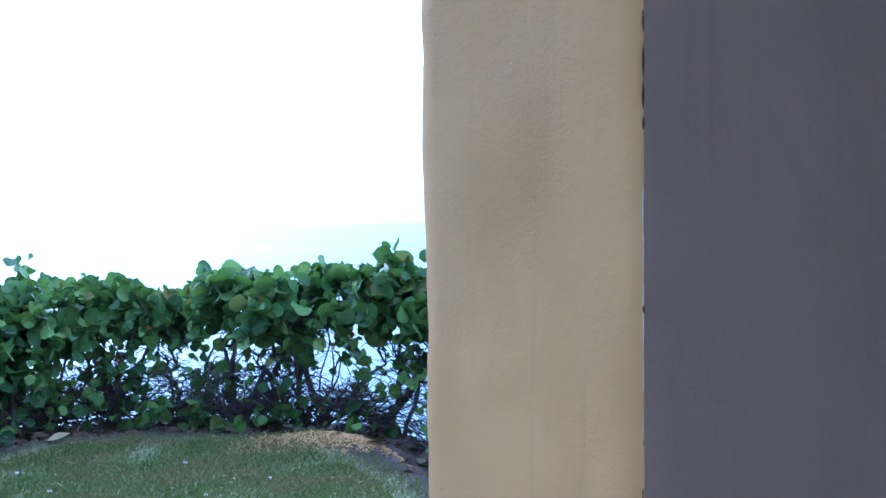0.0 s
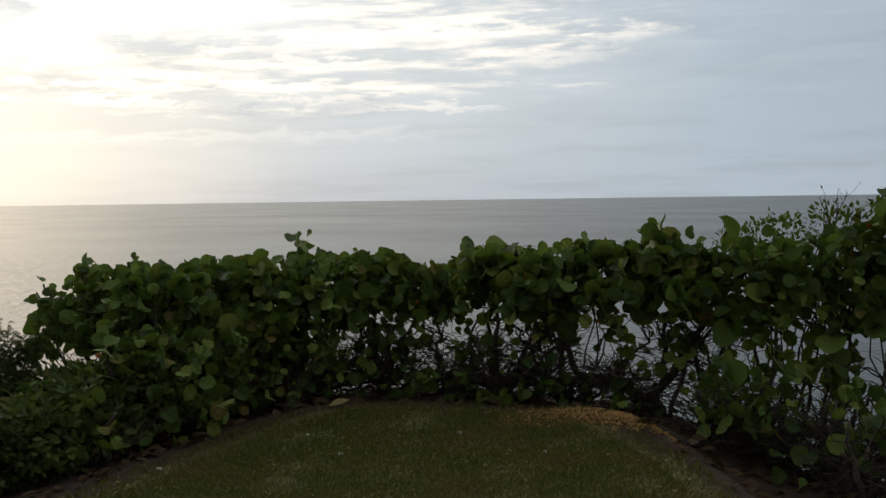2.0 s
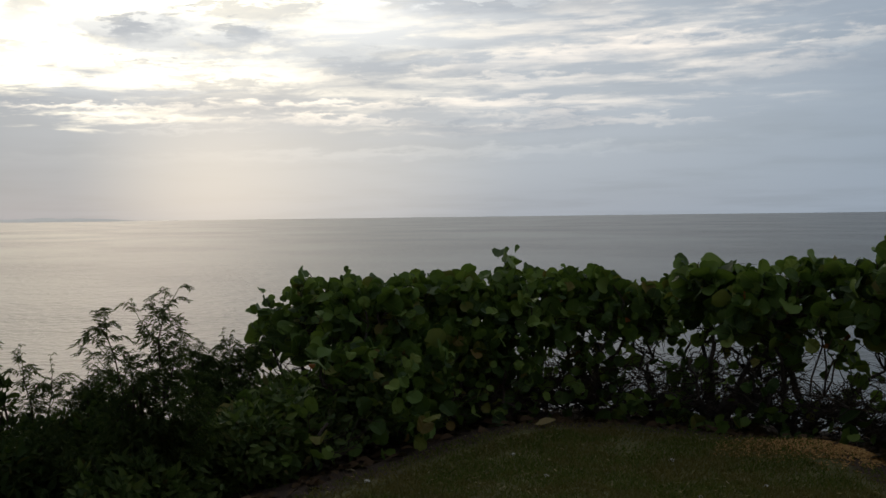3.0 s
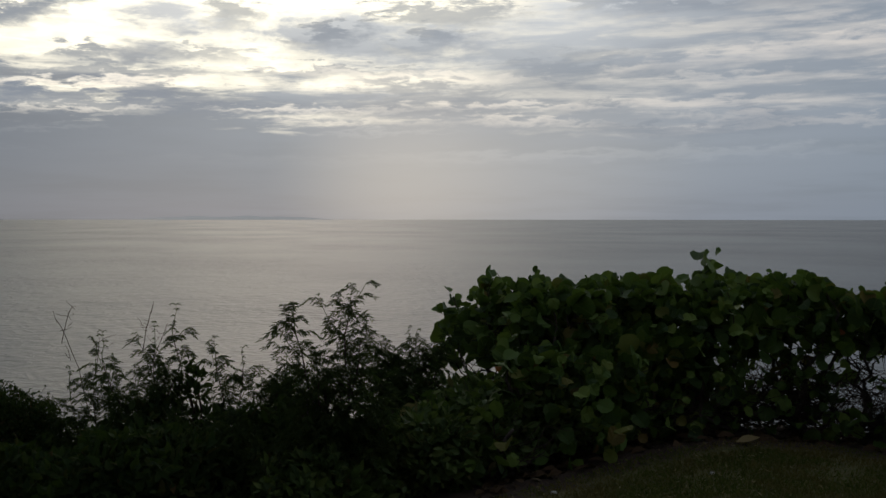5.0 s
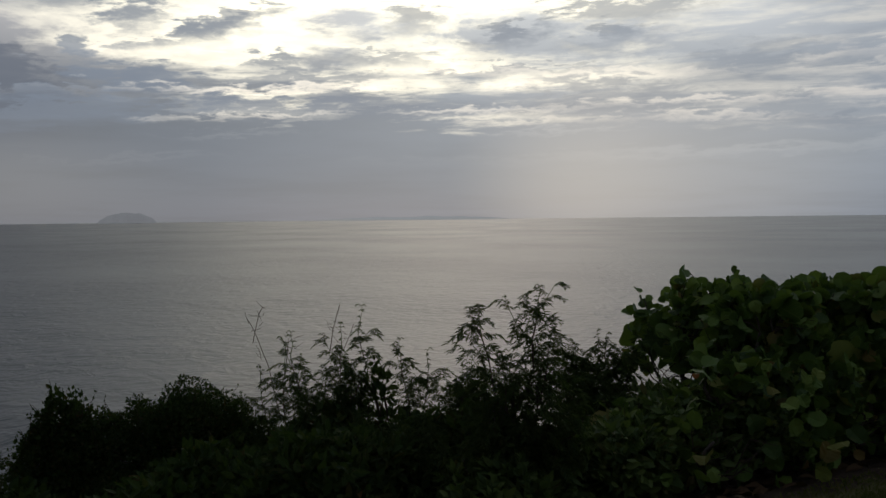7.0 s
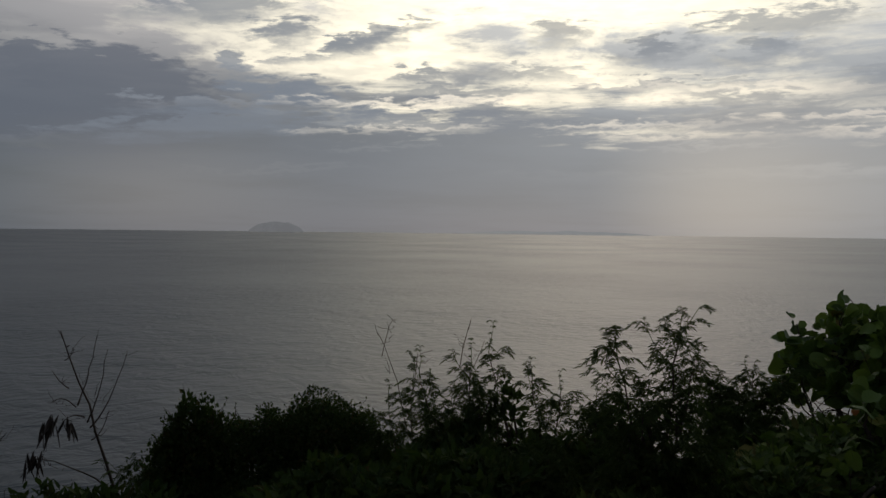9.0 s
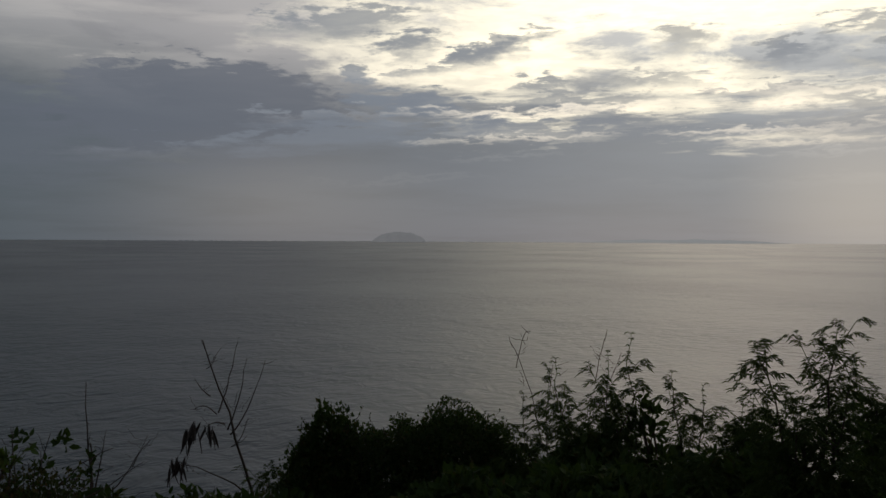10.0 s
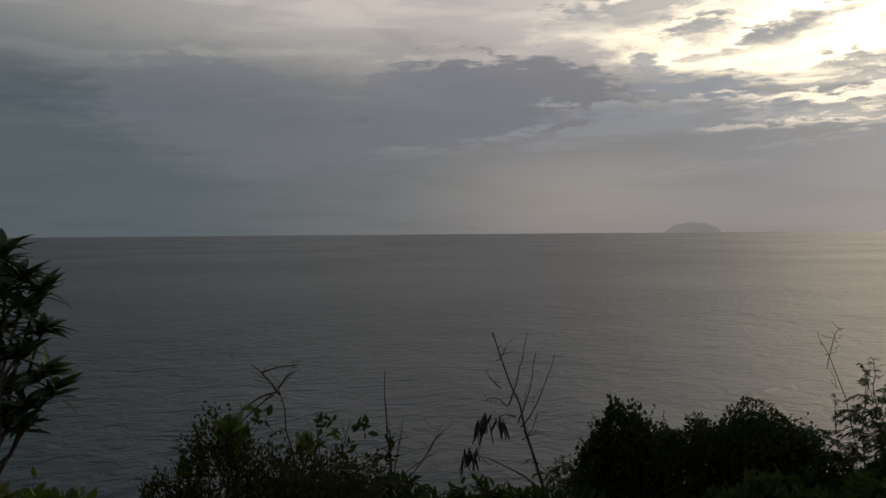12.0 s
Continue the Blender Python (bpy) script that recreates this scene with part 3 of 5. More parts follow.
def build_sea():
    """One sheet out to the horizon, finer towards the shore, with a low real swell."""
    rings = [6 * 1.047 ** k for k in range(146)]
    rings = [r for r in rings if r < 4850] + [4850]
    arcs = 260
    v, f = [], []
    for r in rings:
        for k in range(arcs):
            a = math.tau * k / arcs
            x, y = r * math.cos(a), r * math.sin(a)
            z = 0.22 * noise.noise(Vector((x * 0.09, y * 0.2, 0))) if r < 160 else 0.0
            v.append((x, y, SEA_Z + z))
    for i in range(len(rings) - 1):
        for k in range(arcs):
            f.append((i * arcs + k, (i + 1) * arcs + k, (i + 1) * arcs + (k + 1) % arcs, i * arcs + (k + 1) % arcs))
    tagged(new("water", mesh_of("water", v, f, SEA, True)), "dark rippled evening sea reflecting the sky", "sea", kind="structure")


def hill(name, az, far, half_wide, high, mat, label, category, bumps=0.15):
    """A rounded piece of land on the sea's rim, its slopes uneven."""
    v, f, n, m = [], [], 36, 10
    a = radians(az)
    cx, cy = -math.sin(a) * far, math.cos(a) * far
    ux, uy = math.cos(a), math.sin(a)
    for j in range(m + 1):
        for i in range(n + 1):
            s, d = 2 * i / n - 1, 2 * j / m - 1
            top = (0.9 * max(0.0, 1 - abs(s / 0.94) ** 2.6) ** 0.75 + 0.1 * max(0.0, 1 - s * s)) * max(0.0, 1 - d * d) ** 0.5
            top *= 1 + bumps * noise.noise(Vector((s * 4, d * 3, az)))
            v.append((cx + ux * s * half_wide - uy * d * half_wide * 0.5, cy + uy * s * half_wide + ux * d * half_wide * 0.5, SEA_Z - 1 + high * top))
    w = n + 1
    f = [(j * w + i, j * w + i + 1, (j + 1) * w + i + 1, (j + 1) * w + i) for j in range(m) for i in range(n)]
    return tagged(new(name, mesh_of(name, v, f, mat, True)), label, category, kind="structure")


build_ground()
build_sea()
hill("backdrop_island", 62.25, 4000, 118, 41, ISLAND, "low rounded island on the horizon, its blue-grey haze painted as glow", "island")
hill("backdrop_coast", 46.0, 4600, 480, 16, COAST, "faint low coast, its grey haze painted as glow", "coast", 0.5)


# ---- the house corner ----
PIER = Vector((0.4055, 1.0055, 0.0))
INWARD = Vector((0.5893, -0.8079, 0.0))
ALONG = Vector((0.8079, 0.5893, 0.0))
THICK = 0.325
FLOOR_Z = 0.12


def house_place(a, d, z):
    """a metres along the front from the pier's free corner, d metres inwards."""
    return PIER + ALONG * a + INWARD * d + Vector((0, 0, z))


def house_box(name, a0, a1, d0, d1, z0, z1, mat, label, category, cell=0.0, rough=0.0, kind="structure", inner=None):
    bm = bmesh.new()
    bmesh.ops.create_cube(bm, size=1.0)
    for v in bm.verts:
        v.co = house_place((a0, a1)[v.co.x > 0], (d0, d1)[v.co.y > 0], (z0, z1)[v.co.z > 0])
    bmesh.ops.recalc_face_normals(bm, faces=bm.faces)
    if bm.calc_volume(signed=True) < 0:
        bmesh.ops.reverse_faces(bm, faces=bm.faces)
    bmesh.ops.bevel(bm, geom=bm.edges[:], offset=0.008, segments=2, profile=0.6, affect="EDGES")
    if cell:
        for _ in range(7):
            long = [e for e in bm.edges if e.calc_length() > cell]
            if not long:
                break
            bmesh.ops.subdivide_edges(bm, edges=long, cuts=1, use_grid_fill=True)
        bmesh.ops.triangulate(bm, faces=bm.faces)
        bm.normal_update()
        for v in bm.verts:
            k = noise.noise(v.co * 6.5) + 0.4 * noise.noise(v.co * 22.0)
            v.co -= v.normal * rough * k
        for e in bm.edges:
            e.smooth = e.calc_face_angle(0.0) < 0.35
    ob = part(name, bm, mat, smooth=bool(cell))
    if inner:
        # the porch side is in shade: that darker, greyer tone is painted in
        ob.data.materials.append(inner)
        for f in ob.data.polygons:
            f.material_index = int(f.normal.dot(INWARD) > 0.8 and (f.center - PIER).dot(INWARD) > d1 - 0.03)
    return tagged(ob, label, category, kind=kind)


house_box("wall_front", 0.0, 3.4, 0.0, THICK, FLOOR_Z, 2.72, STUCCO, "ochre stucco wall end with uneven plastered edges", "wall", 0.035, 0.0055, inner=SHADED_STUCCO)
# unseen porch shell, added to shade the wall's inner side and bounce light
house_box("wall_back_unseen", -3.4, 3.4, 2.9, 3.1, FLOOR_Z, 2.72, PALE_PAINT, "plain cream plastered wall, unseen, added to close the porch", "wall")
house_box("wall_side_unseen", 3.4, 3.6, 0.0, 3.1, FLOOR_Z, 2.72, PALE_PAINT, "plain cream plastered side wall, unseen, added to close the porch", "wall")
house_box("floor", -3.4, 3.6, -0.25, 3.1, -0.5, FLOOR_Z, FLOOR_PAINT, "plain grey porch floor slab, unseen, added to bounce light", "floor")
house_box("ceiling", -3.4, 3.6, -0.35, 3.1, 2.72, 2.95, PALE_PAINT, "plain cream porch ceiling slab, unseen, added to block skylight", "ceiling")


def edge_chips():
    """Dark scars where the plaster has broken away along the inner corner."""
    wall = bpy.data.objects["wall_front"]
    rnd = random.Random(3)
    for z, long in ((1.875, 0.02), (1.84, 0.03), (1.81, 0.025), (1.785, 0.012), (1.50, 0.008), (1.455, 0.014), (1.442, 0.01), (1.62, 0.008), (2.0, 0.02)):
        bm = bmesh.new()
        bmesh.ops.create_icosphere(bm, subdivisions=2, radius=1.0)
        for v in bm.verts:
            k = 1 + 0.45 * noise.noise(v.co * 2.0 + Vector((z * 9, 0, 0)))
            v.co = Vector((v.co.x * 0.0011, v.co.y * 0.0011, v.co.z * long * 0.5)) * k
        bmesh.ops.translate(bm, verts=bm.verts, vec=house_place(rnd.uniform(-0.0002, 0.0012), THICK - 0.0012, z))
        part("plaster_scar", bm, SOIL, wall, "dark broken plaster edge")
    # the pale undercoat shows where the paint has worn off the corner
    z = 1.36
    while z < 1.70:
        long = rnd.uniform(0.02, 0.09)
        bm = bmesh.new()
        bmesh.ops.create_icosphere(bm, subdivisions=2, radius=1.0)
        for v in bm.verts:
            k = 1 + 0.5 * noise.noise(v.co * 2.5 + Vector((z * 7, 3, 0)))
            v.co = Vector((v.co.x * 0.0006, v.co.y * 0.0006, v.co.z * long * 0.55)) * k
        bmesh.ops.translate(bm, verts=bm.verts, vec=house_place(rnd.uniform(0.0004, 0.0012), THICK - 0.0016, z + long / 2))
        part("worn_paint_edge", bm, WORN_PLASTER, wall, "pale undercoat along the worn corner")
        z += long + rnd.choice((0.0, 0.004, 0.02))


edge_chips()

# ---- leaf patterns ----
def round_leaf(rnd, name, mat):
    """A sea grape leaf one metre across, to be scaled: round, notched at the stalk, folded along the rib and wavy."""
    n, fold, cup = 7, rnd.uniform(0.12, 0.70), rnd.uniform(-0.35, 0.2)
    verts, faces = [], []
    spine = [(0, 0.02 + 0.96 * i / (n - 1)) for i in range(n)]
    for x, y in spine:
        verts.append((0, y, cup * (y - 0.5) ** 2 * 2))
    for side in (-1, 1):
        for i, (_, y) in enumerate(spine):
            w = 0.53 * math.sqrt(max(0.0, 1 - (2 * (0.04 + 0.92 * i / (n - 1)) - 1) ** 2)) * rnd.uniform(0.94, 1.04)
            back = -0.07 if i == 0 else 0.0
            w = max(w, 0.16 if i == 0 else 0.06)
            verts.append((side * w, y + back, fold * w + cup * (y - 0.5) ** 2 * 2 + rnd.uniform(-0.06, 0.06)))
    for i in range(n - 1):
        faces.append((i, n + i, n + i + 1, i + 1))
        faces.append((i, i + 1, 2 * n + i + 1, 2 * n + i))
    # a short thick stalk
    verts += [(-0.02, 0.03, 0), (0.02, 0.03, 0), (0.012, -0.18, -0.03), (-0.012, -0.18, -0.03)]
    faces.append((3 * n, 3 * n + 1, 3 * n + 2, 3 * n + 3))
    verts = [(0.2 * a, 0.2 * b, 0.2 * c) for a, b, c in verts]
    return (verts, faces) if mat is None else mesh_of(name, verts, faces, mat, True)


def blade(length, width, fold=0.15, droop=0.1, n=3, tip=0.15):
    """A small leaf along y: widest past the middle, folded on its rib."""
    verts, faces = [], []
    for i in range(n + 1):
        u = i / n
        w = width * max(tip if 0 < i < n else 0.05, math.sin(math.pi * (u ** 0.8))) / 2
        z = -droop * length * u * u
        verts += [(-w, length * u, z + fold * w), (0, length * u, z), (w, length * u, z + fold * w)]
    for i in range(n):
        a = 3 * i
        faces += [(a, a + 3, a + 4, a + 1), (a + 1, a + 4, a + 5, a + 2)]
    return verts, faces


LEAF_RND = random.Random(11)
GRAPE_MESHES = [round_leaf(LEAF_RND, "sea_grape_leaf", GRAPE_LEAF) for _ in range(8)]
RED_MESHES = [round_leaf(LEAF_RND, "withered_leaf", RED_LEAF) for _ in range(3)]
PALE_MESHES = [round_leaf(LEAF_RND, "pale_leaf", PALE_LEAF) for _ in range(3)]
FILL_LEAVES = [round_leaf(LEAF_RND, "", None) for _ in range(5)]


def clump(p):
    return noise.noise(p * 2.4) + 0.5 * noise.noise(p * 5.5)


def sea_grape(x, y, top, wide, leaves, seed, low=0.15, bare=0.5, label="", deep=0.55, size=0.165, red=0.02, sprigs=4, pale=0.05):
    """A sea grape shrub: leaning limbs from one foot, tangled twigs and round leaves in tufts.
    bare: how thin the leaves are between the foot and the crown."""
    rnd = random.Random(seed)
    z0 = land(x, y)
    ob = thing("sea_grape_shrub", (x, y, z0), label or "sea grape shrub with round green leaves and tangled grey stems", "shrub", "sea grape hedge")
    high = top - z0
    out = Vector((x, y, 0)).normalized()
    side = Vector((out.y, -out.x, 0))
    limbs = []
    for k in range(rnd.randint(4, 6)):
        tip = side * rnd.uniform(-1, 1) * wide * 1.1 + out * rnd.uniform(-0.7, 0.7) * deep + Vector((0, 0, high * rnd.uniform(0.4, 0.85)))
        foot = side * rnd.uniform(-0.15, 0.15) + out * rnd.uniform(-0.1, 0.1) + Vector((0, 0, -0.05))
        line = bend(foot, tip, rnd.uniform(-0.12, 0.1), 8, 0.05, rnd)
        limbs.append(line)
        s = Shape()
        s.tube(line, rnd.uniform(0.02, 0.045), 0.01, 6)
        part("limb", s.data(), BARK, ob, smooth=True)
    # low limbs that lie along the ground
    for k in range(4):
        tip = side * rnd.choice((-1, 1)) * wide * rnd.uniform(0.7, 1.2) + out * rnd.uniform(-0.4, 0.3) + Vector((0, 0, high * rnd.uniform(0.12, 0.35)))
        line = bend((0, 0, 0.02), tip, 0.05, 7, 0.06, rnd)
        limbs.append(line)
        s = Shape()
        s.tube(line, 0.02, 0.006, 6)
        part("limb", s.data(), BARK, ob, smooth=True)
    twigs, count, tries = Shape(), 0, 0
    tufts = max(6, leaves // 6)
    while count < leaves and tries < tufts * 20:
        tries += 1
        u = rnd.random()
        h = low + (1 - low) * (1 - (1 - u) ** 1.25)
        if h < 0.66 and rnd.random() < bare * (0.65 if h < 0.28 else 1.3 if h > 0.36 else 1.0):
            continue
        reach = math.sqrt(max(0.05, 1 - max(0.0, (h - 0.55) / 0.5) ** 2))
        a = rnd.uniform(-1, 1)
        # leaves grow in clumps, with open places between
        if clump(side * a * wide + Vector((x, y, h * high))) < (-0.16 if h < 0.7 else -0.25) - 0.35 * (0.7 - min(0.7, bare)):
            continue
        p = side * a * wide * (0.35 + 0.65 * reach) + out * rnd.uniform(-1, 1) * deep * reach + Vector((0, 0, h * high))
        # the crown is lumpy along the row
        if h > 0.6:
            p.z += high * (0.24 * noise.noise(Vector((p.x + x, p.y + y, 0)) * 3.2) - rnd.random() ** 3 * 0.08 * abs(a))
        # the twig from the nearest limb
        near = min((q for line in limbs for q in line[2:]), key=lambda q: (q - p).length + 0.5 * max(0.0, q.z - p.z))
        line = bend(near, p, 0.10, 5, 0.07, rnd)
        twigs.tube(line, 0.008, 0.004, 4)
        if rnd.random() < 0.6:
            q = p + Vector((rnd.uniform(-0.25, 0.25), rnd.uniform(-0.25, 0.25), rnd.uniform(-0.3, 0.12)))
            twigs.tube(bend(line[2], q, 0.1, 3, 0.1, rnd), 0.005, 0.002, 3)
        grow = (line[-1] - line[-2]).normalized()
        face = (p - Vector((0, 0, high * 0.35))).normalized() * 0.5 - out * 0.25
        for j in range(rnd.randint(6, 10)):
            if count >= leaves:
                break
            count += 1
            at = p - grow * 0.035 * j + rand_way(rnd) * 0.03
            way = (grow * 0.5 + rand_way(rnd) * 0.9 + face * 0.5 - Vector((0, 0, 0.15))).normalized()
            nrm = face * 0.55 + rand_way(rnd) * 0.95 + Vector((0, 0, 0.35))
            k = rnd.random()
            withered = k < red
            me = rnd.choice(RED_MESHES if withered else PALE_MESHES if k < red + pale else GRAPE_MESHES)
            leaf = new("leaf", me)
            leaf.parent = ob
            leaf.matrix_basis = frame_of(at + way * 0.04, way, nrm, size / 0.2 * (rnd.uniform(0.25, 0.42) if withered else rnd.choice((rnd.uniform(0.3, 0.55), rnd.uniform(0.5, 0.85), rnd.uniform(0.5, 0.85), rnd.uniform(0.75, 1.35)))))
    # shoots that stand out above the crown
    for k in range(sprigs):
        a = side * rnd.uniform(-0.8, 0.8) * wide + out * rnd.uniform(-0.5, 0.3) * deep + Vector((0, 0, high * 0.80))
        big = k % 2 == 0
        b = a + Vector((rnd.uniform(-0.14, 0.14), rnd.uniform(-0.08, 0.08), rnd.uniform(0.16, 0.24) if big else rnd.uniform(0.22, 0.34)))
        twigs.tube(bend(a, b, 0.08, 4, 0.05, rnd), 0.007, 0.004, 4)
        for j in range(rnd.randint(4, 7)):
            way = (b - a).normalized() * 0.3 + rand_way(rnd)
            leaf = new("leaf", rnd.choice(GRAPE_MESHES))
            leaf.parent = ob
            leaf.matrix_basis = frame_of(b - (b - a) * (0.11 if big else 0.09) * j + rand_way(rnd) * 0.03, way, rand_way(rnd) * 0.8 - out * 0.7, size / 0.2 * (rnd.uniform(0.5, 0.95) if big else min(0.8, 0.34 + 0.12 * j)))
    # leaves that hang over the ground on the near side
    for k in range(12 if leaves > 100 else 4):
        at = side * rnd.uniform(-1, 1) * wide - out * rnd.uniform(0.1, 0.45) + Vector((0, 0, rnd.uniform(0.04, 0.26)))
        leaf = new("leaf", rnd.choice(GRAPE_MESHES))
        leaf.parent = ob
        leaf.matrix_basis = frame_of(at, rand_way(rnd) - out * 0.5, rand_way(rnd) * 0.8 - out * 0.4 + Vector((0, 0, 0.4)), size / 0.2 * rnd.uniform(0.45, 1.0))
        q = rnd.choice(limbs)[2]
        twigs.tube(bend(q, at, 0.05, 4, 0.08, rnd), 0.006, 0.003, 3)
    # small leaves deep inside
    fill = Shape()
    for k in range(int(leaves * (2.6 - 1.9 * bare))):
        h = low * 0.5 + (1 - low * 0.5) * rnd.random() ** 0.8
        if h < 0.66 and rnd.random() < bare * (0.6 if h < 0.25 else 1.3):
            continue
        reach = math.sqrt(max(0.05, 1 - max(0.0, (h - 0.55) / 0.5) ** 2))
        at = side * rnd.uniform(-1, 1) * wide * (0.35 + 0.65 * reach) + out * rnd.uniform(-1, 1) * deep * reach + Vector((0, 0, h * high))
        if clump(at + Vector((x, y, 0))) < -0.20 - 0.35 * (0.7 - min(0.7, bare)):
            continue
        fill.stamp(rnd.choice(FILL_LEAVES), [frame_of(at, rand_way(rnd), rand_way(rnd) - out * 0.5 + Vector((0, 0, 0.4)), rnd.uniform(0.25, 0.68))])
    tagged(part("inner_foliage", fill.data(), GRAPE_FILL, ob), kind="stuff")
    # dead inner twigs, criss-cross
    for k in range(360):
        q = rnd.choice(rnd.choice(limbs)[1:7])
        e = q + side * rnd.uniform(-0.4, 0.4) + out * rnd.uniform(-0.3, 0.3) + Vector((0, 0, rnd.uniform(-0.15, 0.32)))
        e.z = max(e.z, 0.03)
        twigs.tube(bend(q, e, rnd.uniform(-0.15, 0.15), 4, 0.12, rnd), rnd.uniform(0.003, 0.008), 0.002, 3)
    tagged(part("twig_tangle", twigs.data(), TWIG, ob), kind="stuff")
    return ob


def feathery_shrub(x, y, top, wide, stems, seed, label="", pods=0, density=1.5, foot=None, leads=()):
    """Thin stems that fan out from the foot; ascending shoots with drooping feathered leaves; bare curling tips above."""
    rnd = random.Random(seed)
    z0 = land(x, y) if foot is None else foot
    ob = thing("feathery_shrub", (x, y, z0), label or "feathery-leaved wild shrub with thin upright stems", "shrub", "wild shrubs on the bank")
    high = top - z0
    pinna = ([(0, 0, 0), (0.0060, 0.016, 0.001), (0, 0.047, -0.012), (-0.0060, 0.016, 0.001)], [(0, 1, 2), (0, 2, 3)])
    fol = Shape()

    def frond(p, way, ln):
        side = way.cross(Vector((0, 0, 1))).normalized()
        mid = p + way * ln * 0.55
        end = mid + (way * Vector((1, 1, 0.2)) + Vector((0, 0, -0.75))).normalized() * ln * 0.5
        fol.tube([p, mid, end], 0.0022, 0.001, 3)
        n, mats = 11, []
        for q in range(1, n + 1):
            w = q / n
            c = p.lerp(mid, w * 2) if w < 0.5 else mid.lerp(end, w * 2 - 1)
            for sgn in (-1, 1):
                go = (side * sgn * 0.75 + way * 0.8 + Vector((0, 0, rnd.uniform(-1.0, -0.1)))).normalized()
                mats.append(frame_of(c, go, (rnd.uniform(-0.4, 0.4), rnd.uniform(-0.4, 0.4), 1), rnd.uniform(0.6, 1.25) * min(1.0, ln / 0.12)))
        fol.stamp(pinna, mats)

    def bare_tip(p, way, ln):
        end = p + way * ln
        line = bend(p, end, rnd.uniform(-0.15, 0.15), 5, 0.05, rnd)
        fol.tube(line, 0.0035, 0.0014, 3)
        for q in line[1:]:
            for k in range(2):
                w = rand_way(rnd)
                frond(q, (Vector((w.x, w.y, 0.2)) + way * 0.6).normalized(), rnd.uniform(0.02, 0.05))

    for k in range(stems):
        lead = k == 0
        h = high * (0.9 if lead else rnd.uniform(0.5, 0.84))
        a = rnd.uniform(0, math.tau)
        lean = (0.15 if lead else rnd.uniform(0.4, 1.1)) * wide
        tip = Vector((math.cos(a) * lean, math.sin(a) * lean, h))
        if k < len(leads):
            lead, tip = True, (Vector(leads[k]) - Vector((x, y, z0))) * 0.89
        line = bend((rnd.uniform(-0.05, 0.05), rnd.uniform(-0.05, 0.05), 0), tip, 0.08, 9, 0.03, rnd)
        s = Shape()
        s.tube(line, 0.010, 0.003, 5)
        part("stem", s.data(), TWIG, ob, smooth=True)
        # leaves stand out all round the stem and droop; a few side shoots carry more
        turn = rnd.uniform(0, math.tau)
        count = int((17 if lead else 14) * density)
        for j in range(count):
            u = 0.2 + 0.77 * (j + rnd.uniform(-0.3, 0.3)) / (count - 1)
            i = max(0, min(8, int(u * 9)))
            p = line[i].lerp(line[i + 1], u * 9 - i)
            turn += 2.4 + rnd.uniform(-0.5, 0.5)
            way = Vector((math.cos(turn), math.sin(turn), rnd.uniform(0.15, 0.9))).normalized()
            frond(p, way, rnd.uniform(0.17, 0.27) * (1.2 - 0.55 * u))
            if j % 3 == 1:
                way = Vector((math.cos(turn + 1.2), math.sin(turn + 1.2), rnd.uniform(0.6, 1.5))).normalized()
                shoot = bend(p, p + way * rnd.uniform(0.16, 0.30) * (1.3 - 0.6 * u), -0.08, 4, 0.03, rnd)
                fol.tube(shoot, 0.004, 0.002, 3)
                for q in range(rnd.randint(4, 6)):
                    c = turn + 2.4 * q
                    frond(shoot[min(4, 1 + q % 4)], (Vector((math.cos(c), math.sin(c), rnd.uniform(0.0, 0.9))).normalized() * 0.8 + way * 0.3).normalized(), rnd.uniform(0.12, 0.21) * (1.15 - 0.4 * u))
                if u > 0.5 and rnd.random() < 0.5:
                    bare_tip(shoot[-1], (way + Vector((0, 0, 0.8))).normalized(), rnd.uniform(0.06, 0.14))
        bare_tip(line[-1], (tip.normalized() + Vector((0, 0, 0.8)) + rand_way(rnd) * 0.3).normalized(), high * (0.10 if lead else 0.08))
    tagged(part("foliage", fol.data(), FEATHER_LEAF, ob), kind="stuff")
    for j in range(pods):
        c = Vector((rnd.uniform(-0.4, 0.4) * wide, rnd.uniform(-0.4, 0.4) * wide, high * rnd.uniform(0.55, 0.85)))
        seed_pods(ob, c, rnd, 5)
    return ob


def seed_pods(ob, c, rnd, n, size=0.16):
    """A hanging bunch of flat brown pods, each with a swollen middle."""
    for j in range(n):
        pv, pf = blade(size * rnd.uniform(0.7, 1.15), 0.020, 0.1, 0.05, 5, 0.6)
        thick = [(a, b, z - 0.004) for a, b, z in pv]
        m = len(pv)
        faces = list(pf) + [tuple(i + m for i in reversed(f)) for f in pf]
        rim = list(range(0, m, 3)) + list(range(m - 1, 0, -3))
        faces += [(rim[i], rim[(i + 1) % len(rim)], rim[(i + 1) % len(rim)] + m, rim[i] + m) for i in range(len(rim))]
        me = mesh_of("pod", pv + thick, faces, POD, True)
        pod = new("pod", me)
        pod.parent = ob
        pod.matrix_basis = frame_of(c + rand_way(rnd) * 0.04, (rnd.uniform(-0.45, 0.45), rnd.uniform(-0.45, 0.45), -1), rand_way(rnd))


